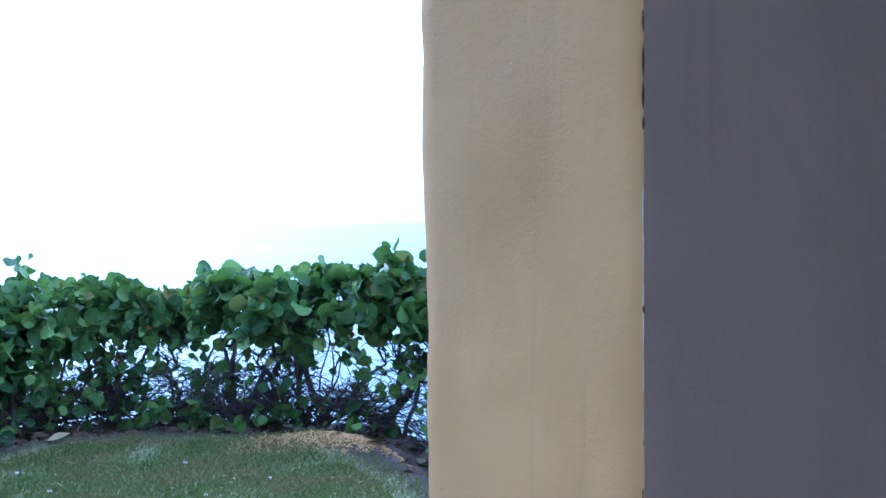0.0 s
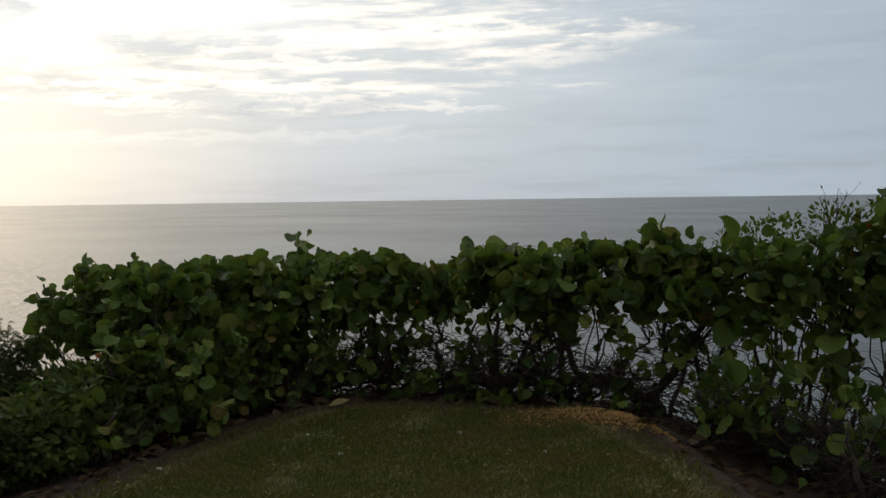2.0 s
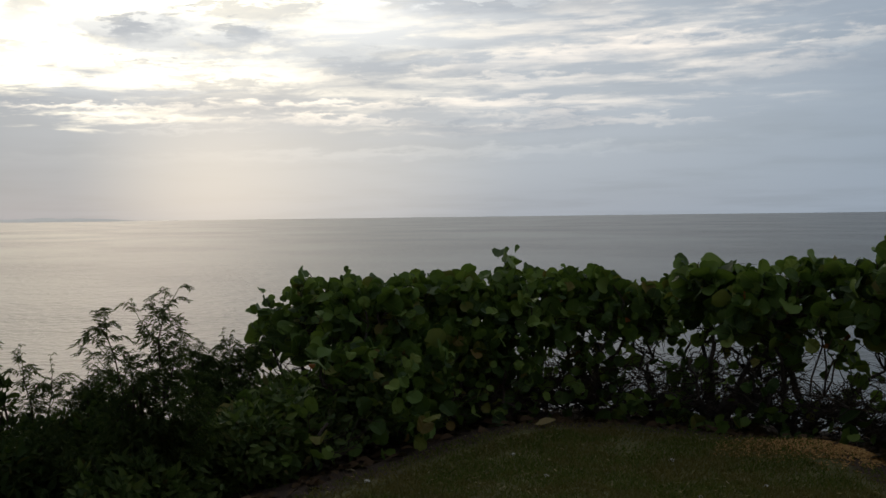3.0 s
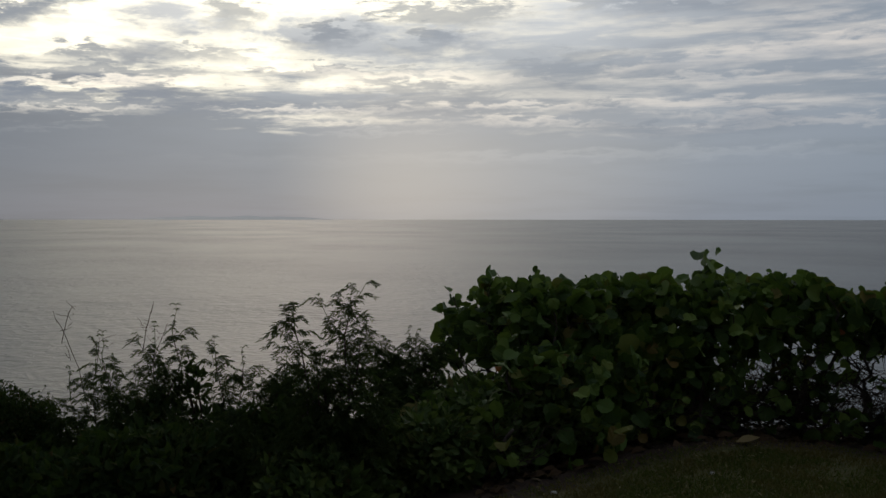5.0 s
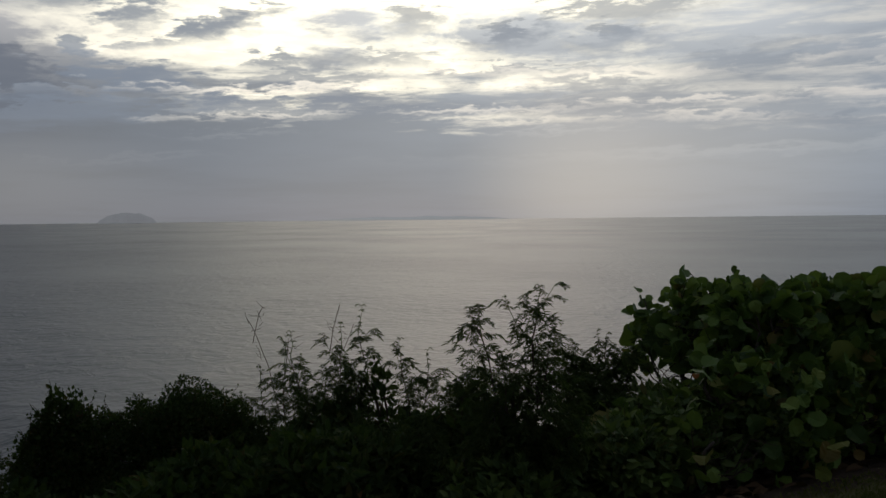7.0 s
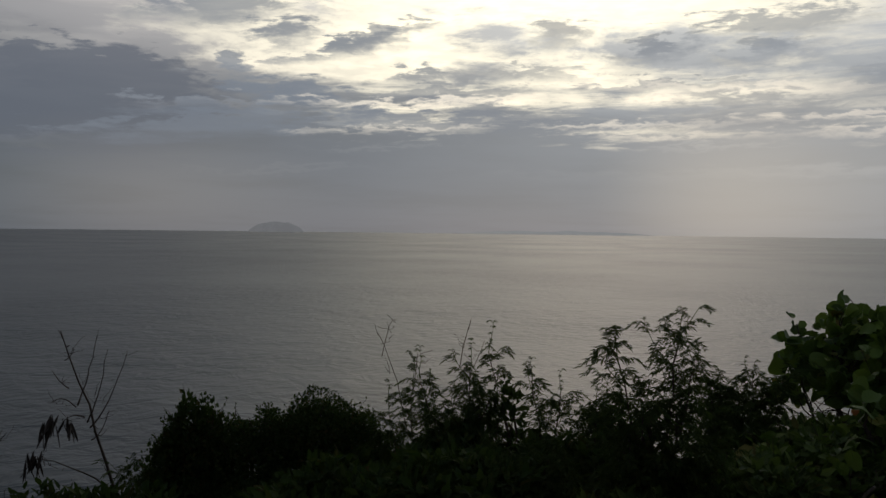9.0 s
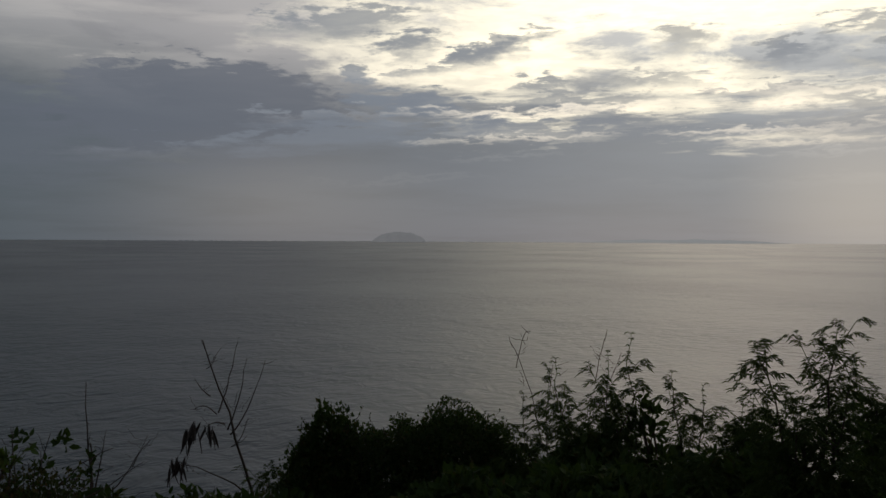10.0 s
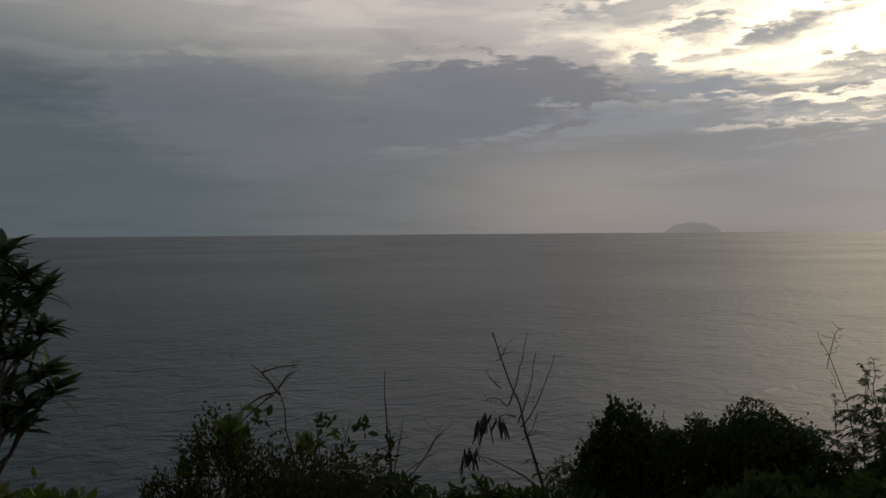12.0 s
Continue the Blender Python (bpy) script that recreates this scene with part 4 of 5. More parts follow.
def leafy_bush(name, x, y, lumps, leaf, mat, count, seed, label, twigs=10, foot=None, upright=0.0, jag=0.25, group="wild shrubs on the bank"):
    """A dense bush: stems under overlapping lumps (dx, dy, dz, radius, height) whose skins and insides are set with small leaves."""
    rnd = random.Random(seed)
    z0 = land(x, y) if foot is None else foot
    ob = thing(name, (x, y, z0), label, "bush", group)
    fol, wood = Shape(), Shape()
    total = sum(l[3] ** 2 for l in lumps)
    for dx, dy, z, r, h in lumps:
        c = Vector((dx, dy, z - z0))
        for k in range(4):
            q = c + rand_way(rnd) * r * 0.6
            wood.tube(bend((rnd.uniform(-0.1, 0.1), rnd.uniform(-0.1, 0.1), 0), q, 0.03, 6, 0.04, rnd), 0.014, 0.004, 5)
        mats = []
        for k in range(int(count * r * r / total)):
            w = rand_way(rnd)
            if w.z < -0.5:
                w.z = -w.z
            rad = (0.35 + 0.65 * rnd.random() ** 0.35) * (1 + jag * noise.noise(w * 2.2 + Vector((seed, dx, dy))) * 1.6)
            p = c + Vector((w.x * r, w.y * r, w.z * h)) * rad
            go = (w * 0.8 + rand_way(rnd) * 0.8 + Vector((0, 0, upright))).normalized()
            mats.append(frame_of(p, go, w + rand_way(rnd) * 0.7, rnd.uniform(0.6, 1.25)))
        fol.stamp(leaf, mats)
        for k in range(twigs):
            w = rand_way(rnd)
            w.z = abs(w.z)
            p = c + Vector((w.x * r, w.y * r, w.z * h)) * 0.85
            e = p + Vector((w.x, w.y, w.z + 0.4)).normalized() * rnd.uniform(0.08, 0.22)
            wood.tube(bend(p, e, 0.12, 4, 0.06, rnd), 0.003, 0.001, 3)
            fol.stamp(leaf, [frame_of(p.lerp(e, rnd.random()), rand_way(rnd), rand_way(rnd), 0.7) for _ in range(5)])
    tagged(part("stem_tangle", wood.data(), TWIG, ob), kind="stuff")
    tagged(part("foliage", fol.data(), mat, ob), kind="stuff")
    return ob


def bare_sapling(x, y, foot, lines, label, seed, pods=(), name="bare_sapling", tufts=()):
    """A leafless young tree: a stem and long upswept side twigs, each as (across, up) at both ends, thickness and bow.
    It is laid out across the camera's view, and a little to and fro."""
    rnd = random.Random(seed)
    ob = thing(name, (x, y, foot), label, "sapling", "wild shrubs on the bank")
    out = Vector((x, y, 0)).normalized()
    side = Vector((out.y, -out.x, 0))

    def spot_at(q, i=0):
        return side * q[0] + out * 0.12 * math.sin(2.3 * i) * min(1.0, q[1]) + Vector((0, 0, q[1]))

    for i, (a, b, r, sag) in enumerate(lines):
        s = Shape()
        a, b = spot_at(a), spot_at(b, i)
        s.tube(bend(a, b, sag, 8, 0.011, rnd), r * (1.1 if i == 0 else 1.4), max(0.002, r * 0.3), 5)
        main = part("stem" if i == 0 else "twig", s.data(), TWIG, ob, smooth=True)
        for k in range(5):
            q = a.lerp(b, rnd.uniform(0.25, 0.97))
            e = q + (side * rnd.uniform(-0.13, 0.13) + out * rnd.uniform(-0.06, 0.06) + Vector((0, 0, rnd.uniform(-0.02, 0.13)))) * (1.0 if k < 3 else 0.35)
            n = Shape()
            n.tube(bend(q, e, rnd.uniform(-0.2, 0.2), 4, 0.06, rnd), max(0.0018, r * 0.35), 0.001, 4)
            part("side_twig", n.data(), TWIG, main, smooth=True)
    for c, n in pods:
        seed_pods(ob, spot_at(c), rnd, n)
    if tufts:
        fol = Shape()
        for c, n in tufts:
            for k in range(n):
                fol.stamp(blade(0.075, 0.036, 0.2, 0.15, 3), [frame_of(spot_at(c) + rand_way(rnd) * 0.04, rand_way(rnd) + Vector((0, 0, 0.3)), rand_way(rnd), rnd.uniform(0.6, 1.1))])
        tagged(part("foliage", fol.data(), BUSH_LEAF, ob), kind="stuff")
    return ob


def whorl_tree(x, y, whorls, seed, label):
    """Narrow leathery leaves in whorls at the ends of bare branches."""
    rnd = random.Random(seed)
    z0 = land(x, y)
    ob = thing("narrow_leaved_tree", (x, y, z0), label, "tree")
    trunk = bend((0, 0, 0), (0.0, 0.05, 1.0 - z0), 0.0, 7, 0.02, rnd)
    s = Shape()
    s.tube(trunk, 0.05, 0.025, 7)
    part("trunk", s.data(), BARK, ob, smooth=True)
    fol = Shape()
    pats = [blade(0.16 * rnd.uniform(0.68, 0.98), 0.040, 0.2, rnd.uniform(0.05, 0.35), 4, 0.5) for _ in range(6)]
    blades = [mesh_of("leaf", *p, OLEANDER_LEAF, True) for p in pats]
    for n, (wx, wy, wz, size) in enumerate(whorls):
        c = Vector((wx - x, wy - y, wz - z0))
        b = Shape()
        start = trunk[rnd.randint(3, 7)]
        line = bend(start, c, -0.1, 6, 0.03, rnd)
        b.tube(line, 0.014, 0.006, 5)
        branch = part("branch", b.data(), BARK, ob, smooth=True)
        up = (line[-1] - line[-2]).normalized() * 0.6 + Vector((0, 0, 0.6))
        for k in range(26):
            a = k * 2.4
            ring = rnd.uniform(-0.15, 0.9)
            side = Vector((math.cos(a), math.sin(a), 0)) + up * ring
            go = (side + rand_way(rnd) * 0.2).normalized()
            m = frame_of(c - up.normalized() * 0.06 * rnd.random(), go, up.normalized() + rand_way(rnd) * 0.3, size / 0.16)
            if n < 11:
                leaf = new("leaf", rnd.choice(blades))
                leaf.parent = branch
                leaf.matrix_basis = m
            else:
                fol.stamp(rnd.choice(pats), [m])
    tagged(part("foliage", fol.data(), OLEANDER_LEAF, ob), kind="stuff")
    return ob

# ---- the hedge ----
# foot x, y, crown height, half width, leaves, thinness below the crown
HEDGE_EAST = [(3.0, 8.3, 1.40, 0.7, 300, 0.55), (2.25, 8.2, 1.46, 0.7, 310, 0.58), (1.5, 8.3, 1.38, 0.65, 290, 0.55), (0.85, 8.25, 1.29, 0.6, 290, 0.58), (0.2, 8.25, 1.28, 0.6, 290, 0.66),
              (-0.45, 8.4, 1.24, 0.6, 290, 0.58), (-1.1, 8.55, 1.24, 0.5, 280, 0.6), (1.35, 7.3, 0.40, 0.45, 26, 0.3), (1.65, 6.6, 0.34, 0.4, 18, 0.3), (2.75, 7.6, 0.9, 0.5, 90, 0.5), (0.85, 7.55, 0.36, 0.4, 26, 0.5)]
HEDGE_WEST = [(-1.75, 8.75, 1.0, 0.4, 200, 0.7), (-2.3, 8.75, 1.15, 0.42, 240, 0.58), (-2.8, 8.6, 1.14, 0.5, 260, 0.6), (-3.1, 8.2, 1.02, 0.5, 275, 0.2), (-3.35, 7.9, 1.14, 0.5, 280, 0.0), (-3.75, 7.2, 1.12, 0.45, 280, 0.0),
              (-4.35, 7.6, 1.05, 0.42, 250, 0.85), (-4.86, 7.74, 0.99, 0.36, 190, 0.95), (-3.9, 7.7, 1.06, 0.45, 270, 0.0), (-3.5, 7.3, 0.75, 0.4, 230, 0.0), (-3.5, 6.7, 0.72, 0.42, 180, 0.0), (-3.85, 5.9, 0.42, 0.38, 60, 0.0)]
for i, (x, y, top, wide, n, bare) in enumerate(HEDGE_EAST + HEDGE_WEST):
    sea_grape(x, y, top, wide, n, 100 + i, bare=bare, red=0.025 if i < 5 else 0.01, sprigs=0 if x < -4.6 else 9 if top > 0.97 else 1, pale=0.05 if x > -3 else 0.012, size=0.165 if x > -1.5 else 0.145)

TINY = ([(0, 0, 0), (0.009, 0.012, 0.003), (0, 0.029, -0.003), (-0.009, 0.012, 0.003)], [(0, 1, 2), (0, 2, 3)])
SMALL = ([(0, 0, 0), (0.014, 0.018, 0.004), (0, 0.042, -0.003), (-0.014, 0.018, 0.004)], [(0, 1, 2), (0, 2, 3)])
PADDLE = blade(0.085, 0.042, 0.2, 0.15, 3)
UPRIGHT = blade(0.052, 0.026, 0.25, 0.05, 3)
leafy_bush("upright_shrub", 1.25, 8.55, [(0, 0, 1.27, 0.28, 0.28), (0.45, 0, 1.36, 0.25, 0.28), (-0.35, 0.0, 1.2, 0.2, 0.24)], UPRIGHT, GRAPE_FILL, 620, 31, "upright shrub with small light green leaves in the hedge", 3, upright=0.6, group="sea grape hedge")
leafy_bush("upright_shrub", 2.1, 8.5, [(0, 0, 1.42, 0.3, 0.3), (0.5, 0, 1.42, 0.3, 0.3)], UPRIGHT, GRAPE_FILL, 560, 32, "upright shrub with small light green leaves and dead twigs", 4, upright=0.6, group="sea grape hedge")

# ---- the wild bank ----
feathery_shrub(-4.05, 4.85, 1.05, 0.35, 9, 41, pods=3, density=1.4, leads=((-3.98, 4.91, 1.32), (-4.29, 4.64, 1.19), (-3.89, 4.98, 1.11)))
feathery_shrub(-4.5, 6.25, 0.86, 0.42, 12, 42, density=1.9, leads=((-4.46, 6.25, 0.86), (-4.30, 6.4, 0.86), (-4.66, 6.15, 0.80)))
feathery_shrub(-4.95, 5.2, 0.72, 0.36, 8, 43)
feathery_shrub(-5.75, 5.35, 0.35, 0.40, 6, 44)
feathery_shrub(-5.75, 4.95, 0.84, 0.42, 12, 45, density=2.1, leads=((-5.69, 4.99, 1.12), (-5.80, 4.90, 0.98), (-6.02, 4.57, 0.92)))
feathery_shrub(-6.2, 4.8, 0.70, 0.46, 14, 46, density=2.1, leads=((-6.42, 4.62, 0.62), (-6.25, 4.72, 0.78), (-6.3, 4.9, 0.7)))
feathery_shrub(-4.6, 4.5, 0.48, 0.40, 7, 47)
leafy_bush("paddle_leaved_shrub", -5.6, 5.0, [(0.03, 0.04, 0.50, 0.08, 0.10), (0.06, 0.02, 0.42, 0.11, 0.07), (-0.08, -0.1, 0.27, 0.14, 0.08), (0.08, 0.16, 0.20, 0.18, 0.08)], PADDLE, BUSH_LEAF, 210, 51, "small shrub with paddle-shaped dark leaves", 6, upright=0.7)
leafy_bush("round_bush", -6.95, 4.55, [(0.05, -0.15, -0.10, 0.42, 0.56), (-0.1, -0.5, -0.18, 0.40, 0.55), (-0.3, -0.95, -0.2, 0.30, 0.46), (0.2, 0.08, -0.25, 0.34, 0.54), (-0.2, -0.75, -0.2, 0.32, 0.50), (0.1, -0.3, -0.12, 0.38, 0.55), (0.1, -0.6, -0.75, 0.95, 0.66)], TINY, BUSH_LEAF, 98000, 52, "dense dark rounded bush overgrown with vines", 24, jag=0.17)
leafy_bush("leafy_shrub", -7.25, 3.48, [(0, 0, 0.10, 0.17, 0.34), (0.0, 0.14, 0.02, 0.17, 0.34), (-0.02, -0.10, -0.1, 0.20, 0.36), (0.05, 0.05, -0.5, 0.36, 0.5)], SMALL, BUSH_LEAF, 9000, 68, "dark leafy shrub leaning on the rounded bush", 14, upright=0.4, jag=0.35)
leafy_bush("low_bush", -4.9, 4.1, [(0, 0, -0.06, 0.6, 0.45), (-0.6, 0.5, -0.16, 0.6, 0.45), (0.2, 0.9, 0.0, 0.5, 0.4), (-0.9, -0.2, -0.2, 0.6, 0.4)], PADDLE, BUSH_LEAF, 12000, 53, "low dark green bush at the foot of the bank shrubs", 8)
leafy_bush("low_bush", -4.15, 5.15, [(0, 0, 0.0, 0.4, 0.34), (0.1, -0.6, -0.03, 0.4, 0.32), (0.2, 0.5, 0.05, 0.35, 0.34)], PADDLE, LOW_LEAF, 6500, 58, "low dark green bush at the foot of the bank shrubs", 8)
leafy_bush("low_bush", -3.72, 6.0, [(0, 0, 0.16, 0.32, 0.30), (-0.1, -0.5, 0.14, 0.3, 0.26), (0.2, 0.5, 0.2, 0.3, 0.32), (-0.3, 0.3, 0.2, 0.3, 0.3)], PADDLE, LOW_LEAF, 4200, 59, "low dark green bush at the foot of the hedge", 8)
leafy_bush("low_bush", -5.9, 3.9, [(0, 0, -0.4, 0.6, 0.5), (-0.5, 0.6, -0.4, 0.5, 0.5), (0.3, -0.6, -0.35, 0.6, 0.4)], PADDLE, BUSH_LEAF, 9000, 54, "low dark green bush at the foot of the bank shrubs", 8)
leafy_bush("brown_bush", -6.35, 0.74, [(0, 0, 0.24, 0.24, 0.36), (0.1, 0.3, 0.10, 0.26, 0.36), (-0.1, 0.62, 0.0, 0.30, 0.34), (0.05, -0.24, 0.02, 0.24, 0.28), (0.1, 0.2, -0.4, 0.7, 0.5)], TINY, DRY_BUSH_LEAF, 30000, 55, "half-dry bush with brown and green leaves", 60, upright=0.3, jag=0.5)
leafy_bush("leafy_shoots", -6.3, 0.78, [(0, 0.0, 0.58, 0.05, 0.06), (0.0, 0.06, 0.52, 0.06, 0.05), (0.0, 0.45, 0.46, 0.05, 0.05), (0, -0.2, 0.36, 0.06, 0.06)], PADDLE, LOW_LEAF, 90, 67, "green leafy shoots standing out of the half-dry bush", 3, upright=0.8)
leafy_bush("low_bush", -6.9, 1.9, [(0, 0, -0.35, 0.5, 0.35), (0.1, 0.5, -0.4, 0.45, 0.4), (0, -0.5, -0.3, 0.4, 0.4), (0.2, 0.9, -0.5, 0.5, 0.45)], PADDLE, BUSH_LEAF, 7000, 56, "low green bush below the bare saplings", 10)
leafy_bush("low_bush", -5.3, -0.12, [(0, 0, 0.32, 0.3, 0.22), (-0.2, 0.3, 0.1, 0.3, 0.2)], PADDLE, LOW_LEAF, 1200, 57, "low green bush on the bank", 6)
feathery_shrub(-5.0, 5.12, 0.70, 0.30, 7, 48, leads=((-5.22, 4.91, 0.91), (-5.08, 5.06, 0.83), (-4.85, 5.3, 0.80)))
feathery_shrub(-5.2, 5.7, 0.72, 0.40, 8, 49)
feathery_shrub(-7.45, 3.35, 0.10, 0.35, 7, 50, foot=-0.8)
bare_sapling(-7.88, 3.13, -0.75, [((0.16, 0), (-0.36, 1.67), 0.014, 0.04), ((-0.24, 1.11), (-0.11, 1.62), 0.005, -0.10), ((-0.17, 0.98), (-0.02, 1.54), 0.005, -0.12), ((-0.15, 0.94), (0.11, 1.50), 0.005, -0.14),
    ((-0.30, 1.24), (-0.42, 1.37), 0.004, -0.1), ((-0.33, 1.45), (-0.25, 1.55), 0.003, -0.1), ((-0.14, 0.85), (-0.02, 1.05), 0.004, -0.2), ((-0.19, 1.02), (-0.34, 1.0), 0.005, 0.2), ((0.03, 0.45), (-0.55, 0.74), 0.006, 0.08), ((-0.25, 1.1), (-0.44, 1.12), 0.004, 0.2)],
    "bare leaning sapling with long twigs and hanging pods", 61, [((-0.32, 1.0), 10), ((-0.40, 1.02), 9), ((-0.46, 0.98), 6), ((-0.56, 0.74), 10), ((-0.50, 0.78), 7)])
bare_sapling(-8.77, 2.14, -0.9, [((0, 0), (-0.05, 1.45), 0.011, 0.0), ((0.01, 0), (-0.02, 0.95), 0.016, 0.03), ((-0.02, 0.5), (-0.32, 0.85), 0.006, -0.1), ((0.02, 0.6), (0.10, 1.05), 0.005, 0.0), ((0.05, 0.5), (0.42, 1.0), 0.005, -0.12), ((0.3, 0.75), (0.44, 0.98), 0.003, 0.1)],
    "dead upright stem wrapped with vines", 62, name="dead_sapling", tufts=[((-0.03, 0.55), 22), ((-0.02, 0.72), 16), ((0.02, 0.85), 9), ((-0.1, 0.45), 25), ((0.15, 0.5), 25), ((-0.35, 0.85), 6), ((-0.15, 0.7), 8)])
bare_sapling(-6.82, 1.28, -0.4, [((0, 0), (-0.19, 1.14), 0.010, 0.03), ((-0.18, 1.10), (-0.37, 1.28), 0.006, 0.06), ((-0.19, 1.14), (-0.07, 1.26), 0.004, 0.12), ((-0.30, 1.24), (-0.08, 1.27), 0.004, 0.05), ((-0.2, 1.12), (-0.51, 0.90), 0.005, 0.12), ((-0.22, 1.1), (-0.50, 0.80), 0.004, 0.10),
    ((0.05, 0.2), (-0.10, 0.85), 0.006, 0.0), ((0.03, 0.3), (0.25, 0.95), 0.005, -0.06), ((0.02, 0.4), (0.05, 1.0), 0.004, 0.0), ((0, 0.35), (-0.30, 0.78), 0.005, 0.10), ((0.1, 0.35), (0.60, 0.85), 0.005, 0.14), ((0.25, 0.6), (0.5, 0.62), 0.004, 0.2), ((0.10, 0), (0.03, 0.98), 0.006, 0.02), ((0.16, 0), (0.20, 0.86), 0.005, 0.03), ((0.0, 0.3), (-0.33, 0.74), 0.004, 0.12), ((0.2, 0.5), (0.78, 0.74), 0.004, -0.08), ((0.12, 0.3), (0.72, 0.52), 0.004, 0.16), ((-0.02, 0.2), (-0.42, 0.62), 0.004, 0.14)],
    "bare arching vine stems with a few leaf tufts", 63, name="vine_tangle", tufts=[((-0.28, 0.96), 14), ((0.10, 0.92), 12), ((0.32, 0.88), 14), ((0.05, 0.62), 16), ((0.18, 0.72), 14), ((-0.15, 0.5), 18), ((0.3, 0.5), 18), ((-0.45, 0.82), 8)])
bare_sapling(1.62, 8.35, 1.0, [((0, 0), (0.05, 0.75), 0.006, 0.0), ((0.02, 0.35), (-0.1, 0.68), 0.004, 0.05), ((0.02, 0.3), (0.16, 0.58), 0.004, -0.05), ((0.03, 0.5), (0.12, 0.72), 0.003, 0.0), ((0.0, 0.3), (-0.05, 0.62), 0.003, 0.0)], "dead twigs standing out of the hedge top", 64, name="dead_twigs_spray")
bare_sapling(2.45, 8.3, 1.0, [((0, 0), (0.08, 0.72), 0.006, -0.1), ((0.02, 0.3), (0.10, 0.60), 0.003, 0.0)], "dead twigs standing out of the hedge top", 65, name="dead_twigs_spray")
bare_sapling(-6.3, 4.75, 0.2, [((0, 0), (-0.24, 0.76), 0.003, 0.14), ((-0.2, 0.58), (-0.10, 0.84), 0.002, 0.3), ((0.0, 0.25), (0.06, 0.62), 0.0022, -0.2), ((0.36, 0.5), (0.44, 0.84), 0.0025, 0.1), ((0.40, 0.5), (0.54, 0.70), 0.002, -0.3)], "dead curling twigs above the feathery shrubs", 66, name="dead_twigs_spray")
WHORLS = [(-5.22, -0.20, 1.64, 0.17), (-5.20, -0.12, 1.54, 0.17), (-5.25, -0.06, 1.47, 0.17), (-5.15, -0.12, 1.40, 0.16), (-5.25, -0.05, 1.31, 0.17), (-5.15, -0.12, 1.22, 0.16), (-5.25, -0.04, 1.12, 0.17), (-5.22, 0.0, 1.05, 0.17), (-5.18, -0.12, 0.99, 0.17), (-5.24, -0.14, 0.90, 0.16)]
WHORLS = [(a, b + 0.05, c, d) for a, b, c, d in WHORLS]
WHORLS += [(-5.32 + 0.2 * math.cos(2.4 * k), -0.32 + 0.16 * math.sin(2.4 * k), 0.86 + 0.032 * k, 0.16) for k in range(24)]
whorl_tree(-5.25, -0.4, WHORLS, 71, "small tree with whorls of narrow dark green leaves")


# ---- on the ground ----
def grass():
    rnd = random.Random(5)
    s = Shape()
    pats = [([(-0.004, 0, 0), (0.004, 0, 0), (0.002, 0.006, 0.02), (0.001, 0.018, 0.034)], [(0, 1, 2), (0, 2, 3)]), ([(-0.003, 0, 0), (0.003, 0, 0), (-0.001, 0.012, 0.016), (-0.002, 0.03, 0.024)], [(0, 1, 2), (0, 2, 3)])]
    for pat in pats:
        mats = []
        while len(mats) < 52000:
            x, y = (rnd.uniform(-3.6, 1.2), rnd.uniform(4.6, 8.1)) if len(mats) < 26000 else (rnd.uniform(-3.8, 2.4), rnd.uniform(0.4, 4.9))
            # blades fade out towards the house, below the camera's view
            if y < 2.2 and rnd.random() > (y - 0.4) / 1.8:
                continue
            d = lawn_gap(x, y)
            if d > -0.04 or (d > -0.30 and rnd.random() < 0.65) or noise.noise(Vector((x * 2.2, y * 2.2, 4))) > rnd.uniform(0.0, 1.0):
                continue
            mats.append(pose(x, y, land(x, y) - 0.003, rnd.uniform(-25, 25), rnd.uniform(-25, 25), rnd.uniform(0, 360)) @ Matrix.Diagonal((*[rnd.uniform(0.6, 1.3)] * 3, 1)))
        s.stamp(pat, mats)
    tagged(part("lawn_grass", s.data(), GRASS), "short mown grass with dry tufts", "grass", kind="stuff")


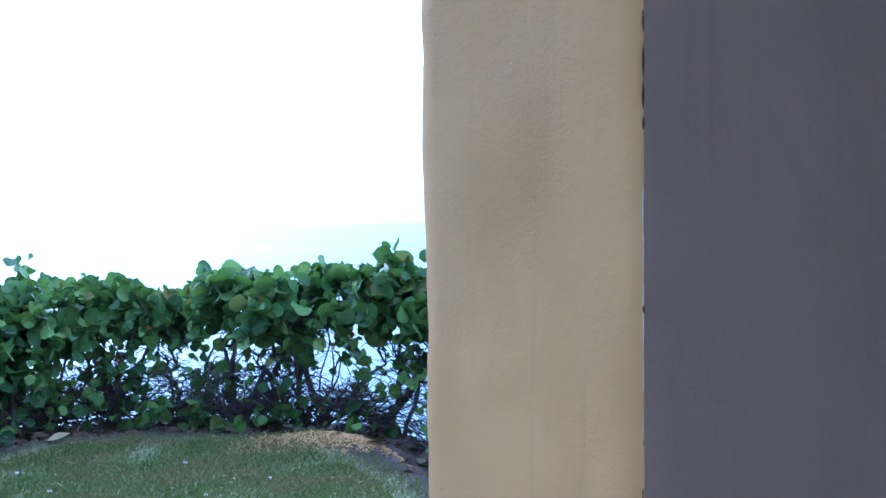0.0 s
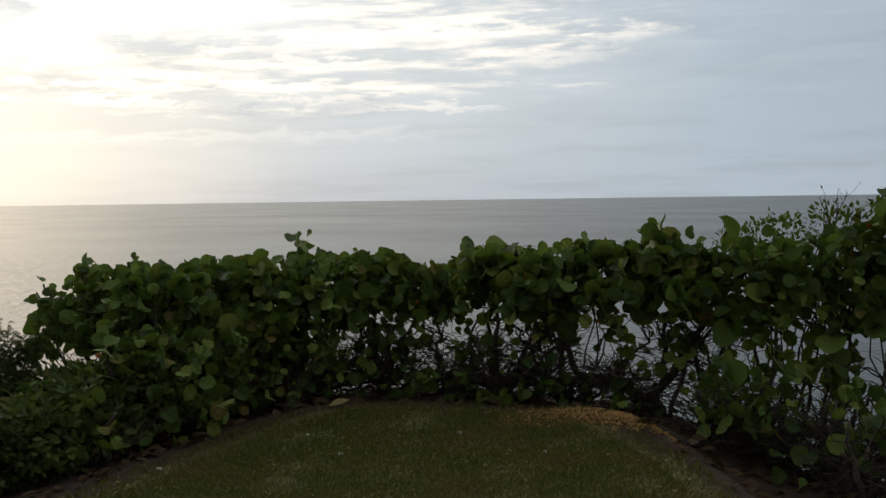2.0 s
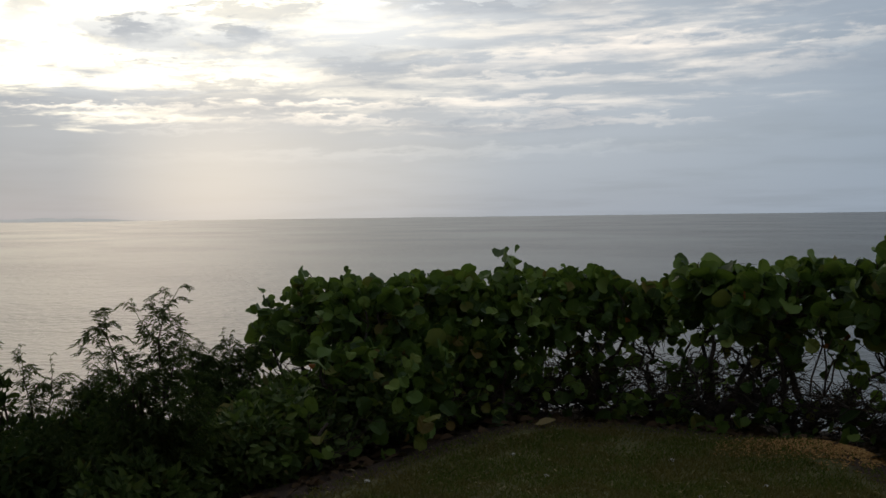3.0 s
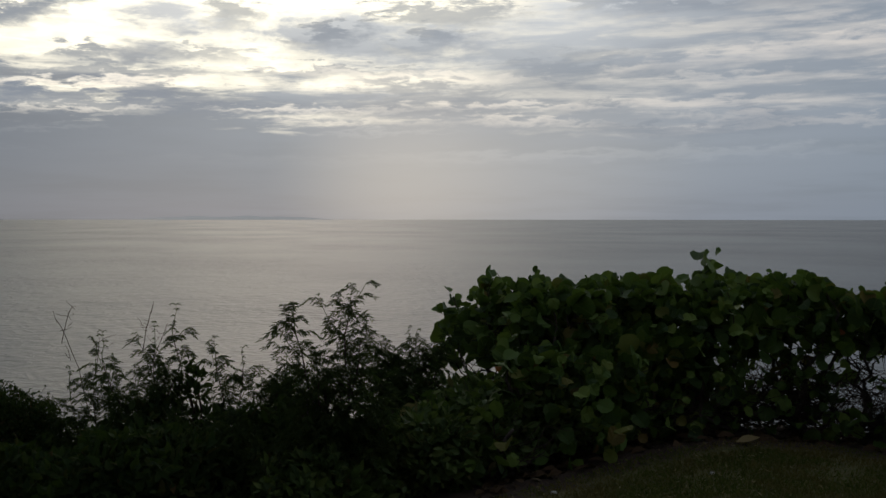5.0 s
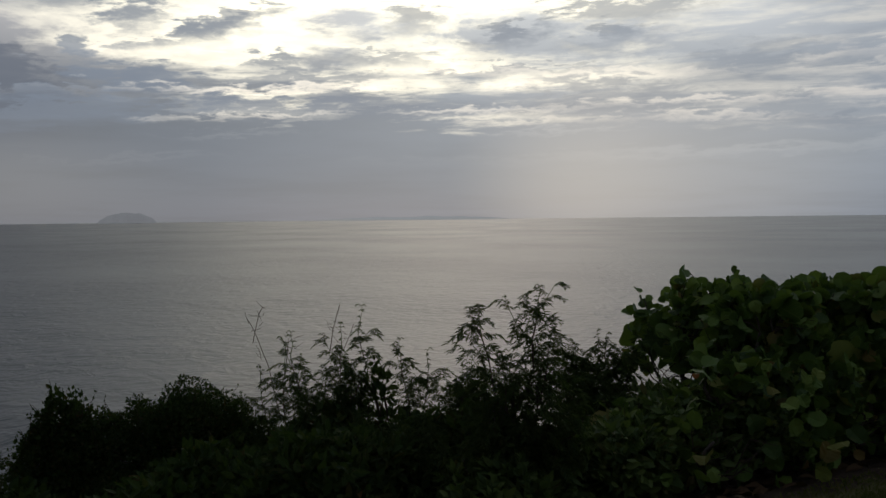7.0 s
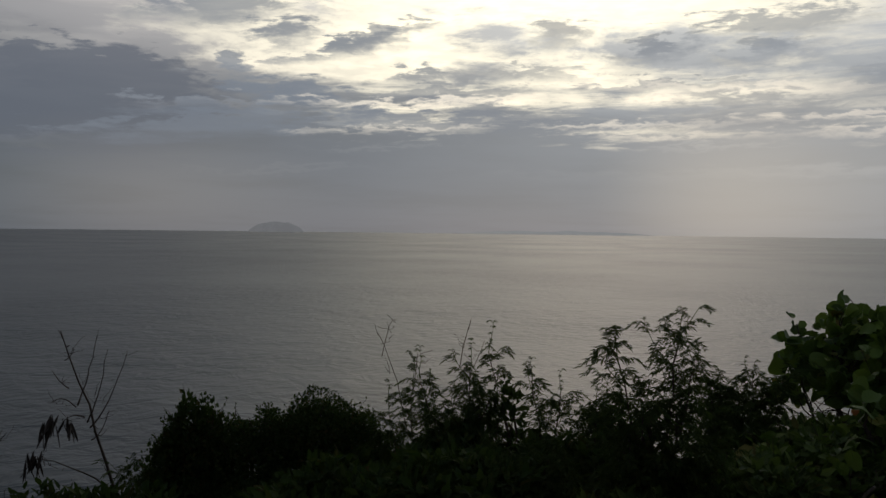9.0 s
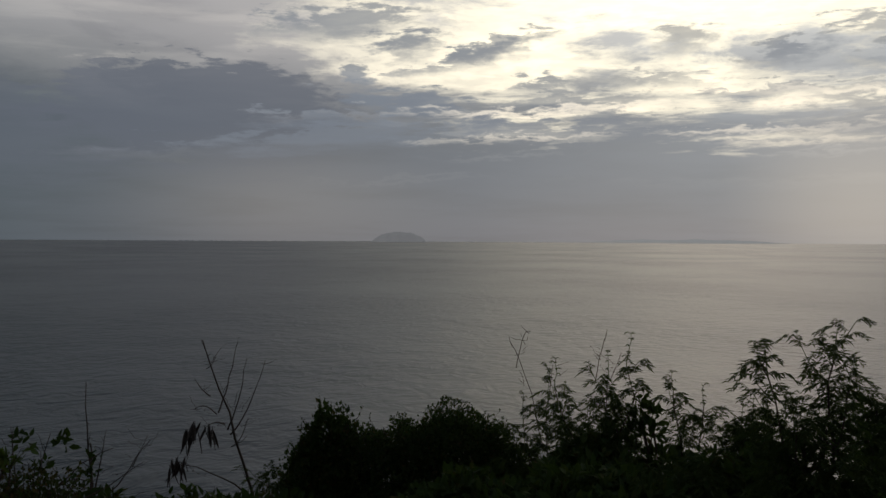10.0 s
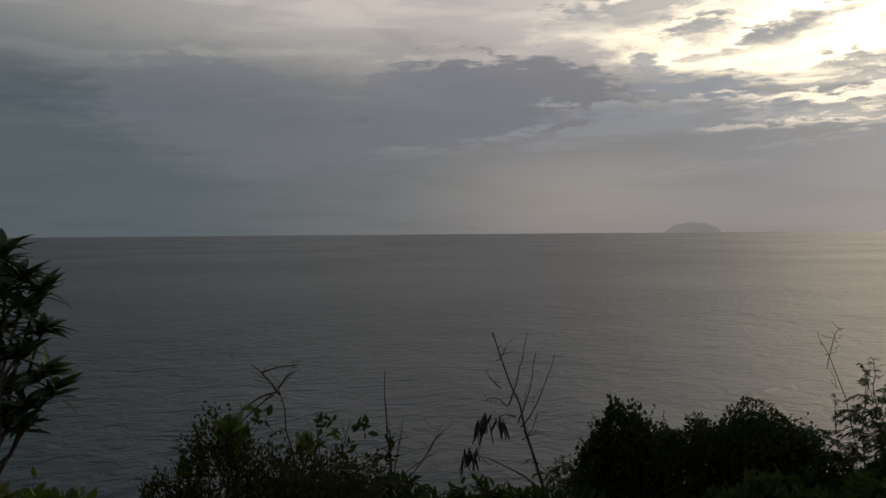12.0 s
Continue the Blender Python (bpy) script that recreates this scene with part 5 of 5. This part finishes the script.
def litter():
    rnd = random.Random(6)
    chips, leaves = Shape(), Shape()
    box = ([(-1, -1, 0), (1, -1, 0), (1, 1, 0), (-1, 1, 0), (-0.8, -0.8, 1), (0.9, -0.7, 1), (0.8, 0.8, 1), (-0.9, 0.7, 1)], [(0, 1, 5, 4), (1, 2, 6, 5), (2, 3, 7, 6), (3, 0, 4, 7), (4, 5, 6, 7)])
    mats = []
    while len(mats) < 1900:
        x = rnd.gauss(-0.2, 0.42)
        y = 7.28 - 0.55 * max(0.0, x - 0.05) ** 1.3 - 0.1 * (x + 0.2) ** 2 + rnd.gauss(0, 0.12)
        if x < -1.0 or lawn_gap(x, y) > 0.15:
            continue
        mats.append(pose(x, y, land(x, y) + 0.002, rnd.uniform(-30, 30), rnd.uniform(-30, 30), rnd.uniform(0, 360)) @ Matrix.Diagonal((rnd.uniform(0.006, 0.02), rnd.uniform(0.003, 0.008), 0.005, 1)))
    chips.stamp(box, mats)
    tagged(part("wood_chips", chips.data(), CHIP), "heap of pale orange wood chips on the lawn's edge", "wood chips", kind="stuff")
    mats = []
    while len(mats) < 800:
        x, y = rnd.uniform(-3.6, 3.0), rnd.uniform(4.8, 9.0)
        d = lawn_gap(x, y)
        if d < 0.0 or d > 1.3:
            continue
        mats.append(frame_of((x, y, land(x, y) + 0.02), rand_way(rnd) * Vector((1, 1, 0.2)), (rnd.uniform(-0.5, 0.5), rnd.uniform(-0.5, 0.5), 1), rnd.uniform(0.6, 1.3)))
    leaves.stamp(blade(0.11, 0.08, 0.3, 0.2, 3), mats)
    tagged(part("fallen_leaves", leaves.data(), DRY_LEAF), "dry fallen leaves under the hedge", "leaves", kind="stuff")
    curled = part("fallen_leaf", blade(0.17, 0.10, 0.5, -0.25, 4), STRAW)
    curled.matrix_basis = frame_of((-2.42, 7.5, land(-2.42, 7.5) + 0.02), (1, 0.25, 0.05), (0.15, -0.35, 1))
    tagged(curled, "single pale curled leaf lying at the lawn's edge", "leaf")
    for x, y, r in ((-1.21, 6.79, 0.022), (-2.3, 6.6, 0.018), (-0.55, 6.35, 0.018), (-1.9, 6.1, 0.02), (-2.95, 5.6, 0.022), (-0.9, 6.0, 0.015)):
        bm = bmesh.new()
        bmesh.ops.create_icosphere(bm, subdivisions=2, radius=r)
        for v in bm.verts:
            v.co *= 1 + 0.35 * noise.noise(v.co / r * 0.9 + Vector((x, y, 0)))
            v.co.z *= 0.6
        ob = part("pebble", bm, STONE, smooth=True)
        ob.location = (x, y, land(x, y) + r * 0.3)
        tagged(ob, "small pale stone lying on the grass", "stone", "pebbles on the lawn")


def straw():
    rnd = random.Random(8)
    s, mats = Shape(), []
    while len(mats) < 700:
        x, y = rnd.uniform(-3.5, 1.0), rnd.uniform(4.6, 8.0)
        if lawn_gap(x, y) > -0.05 or noise.noise(Vector((x * 1.1, y * 1.1, 7))) < rnd.uniform(-0.5, 0.35):
            continue
        mats.append(pose(x, y, land(x, y) + rnd.uniform(0.012, 0.03), rnd.uniform(-15, 15), rnd.uniform(-15, 15), rnd.uniform(0, 360)) @ Matrix.Diagonal((*[rnd.uniform(0.5, 1.4)] * 3, 1)))
    s.stamp(([(-0.003, 0, 0), (0.003, 0, 0), (0.002, 0.022, 0.003), (-0.002, 0.025, 0.002)], [(0, 1, 2, 3)]), mats)
    tagged(part("lawn_straw", s.data(), STRAW), "dry straw clippings scattered on the lawn", "straw", kind="stuff")


grass()
straw()
litter()
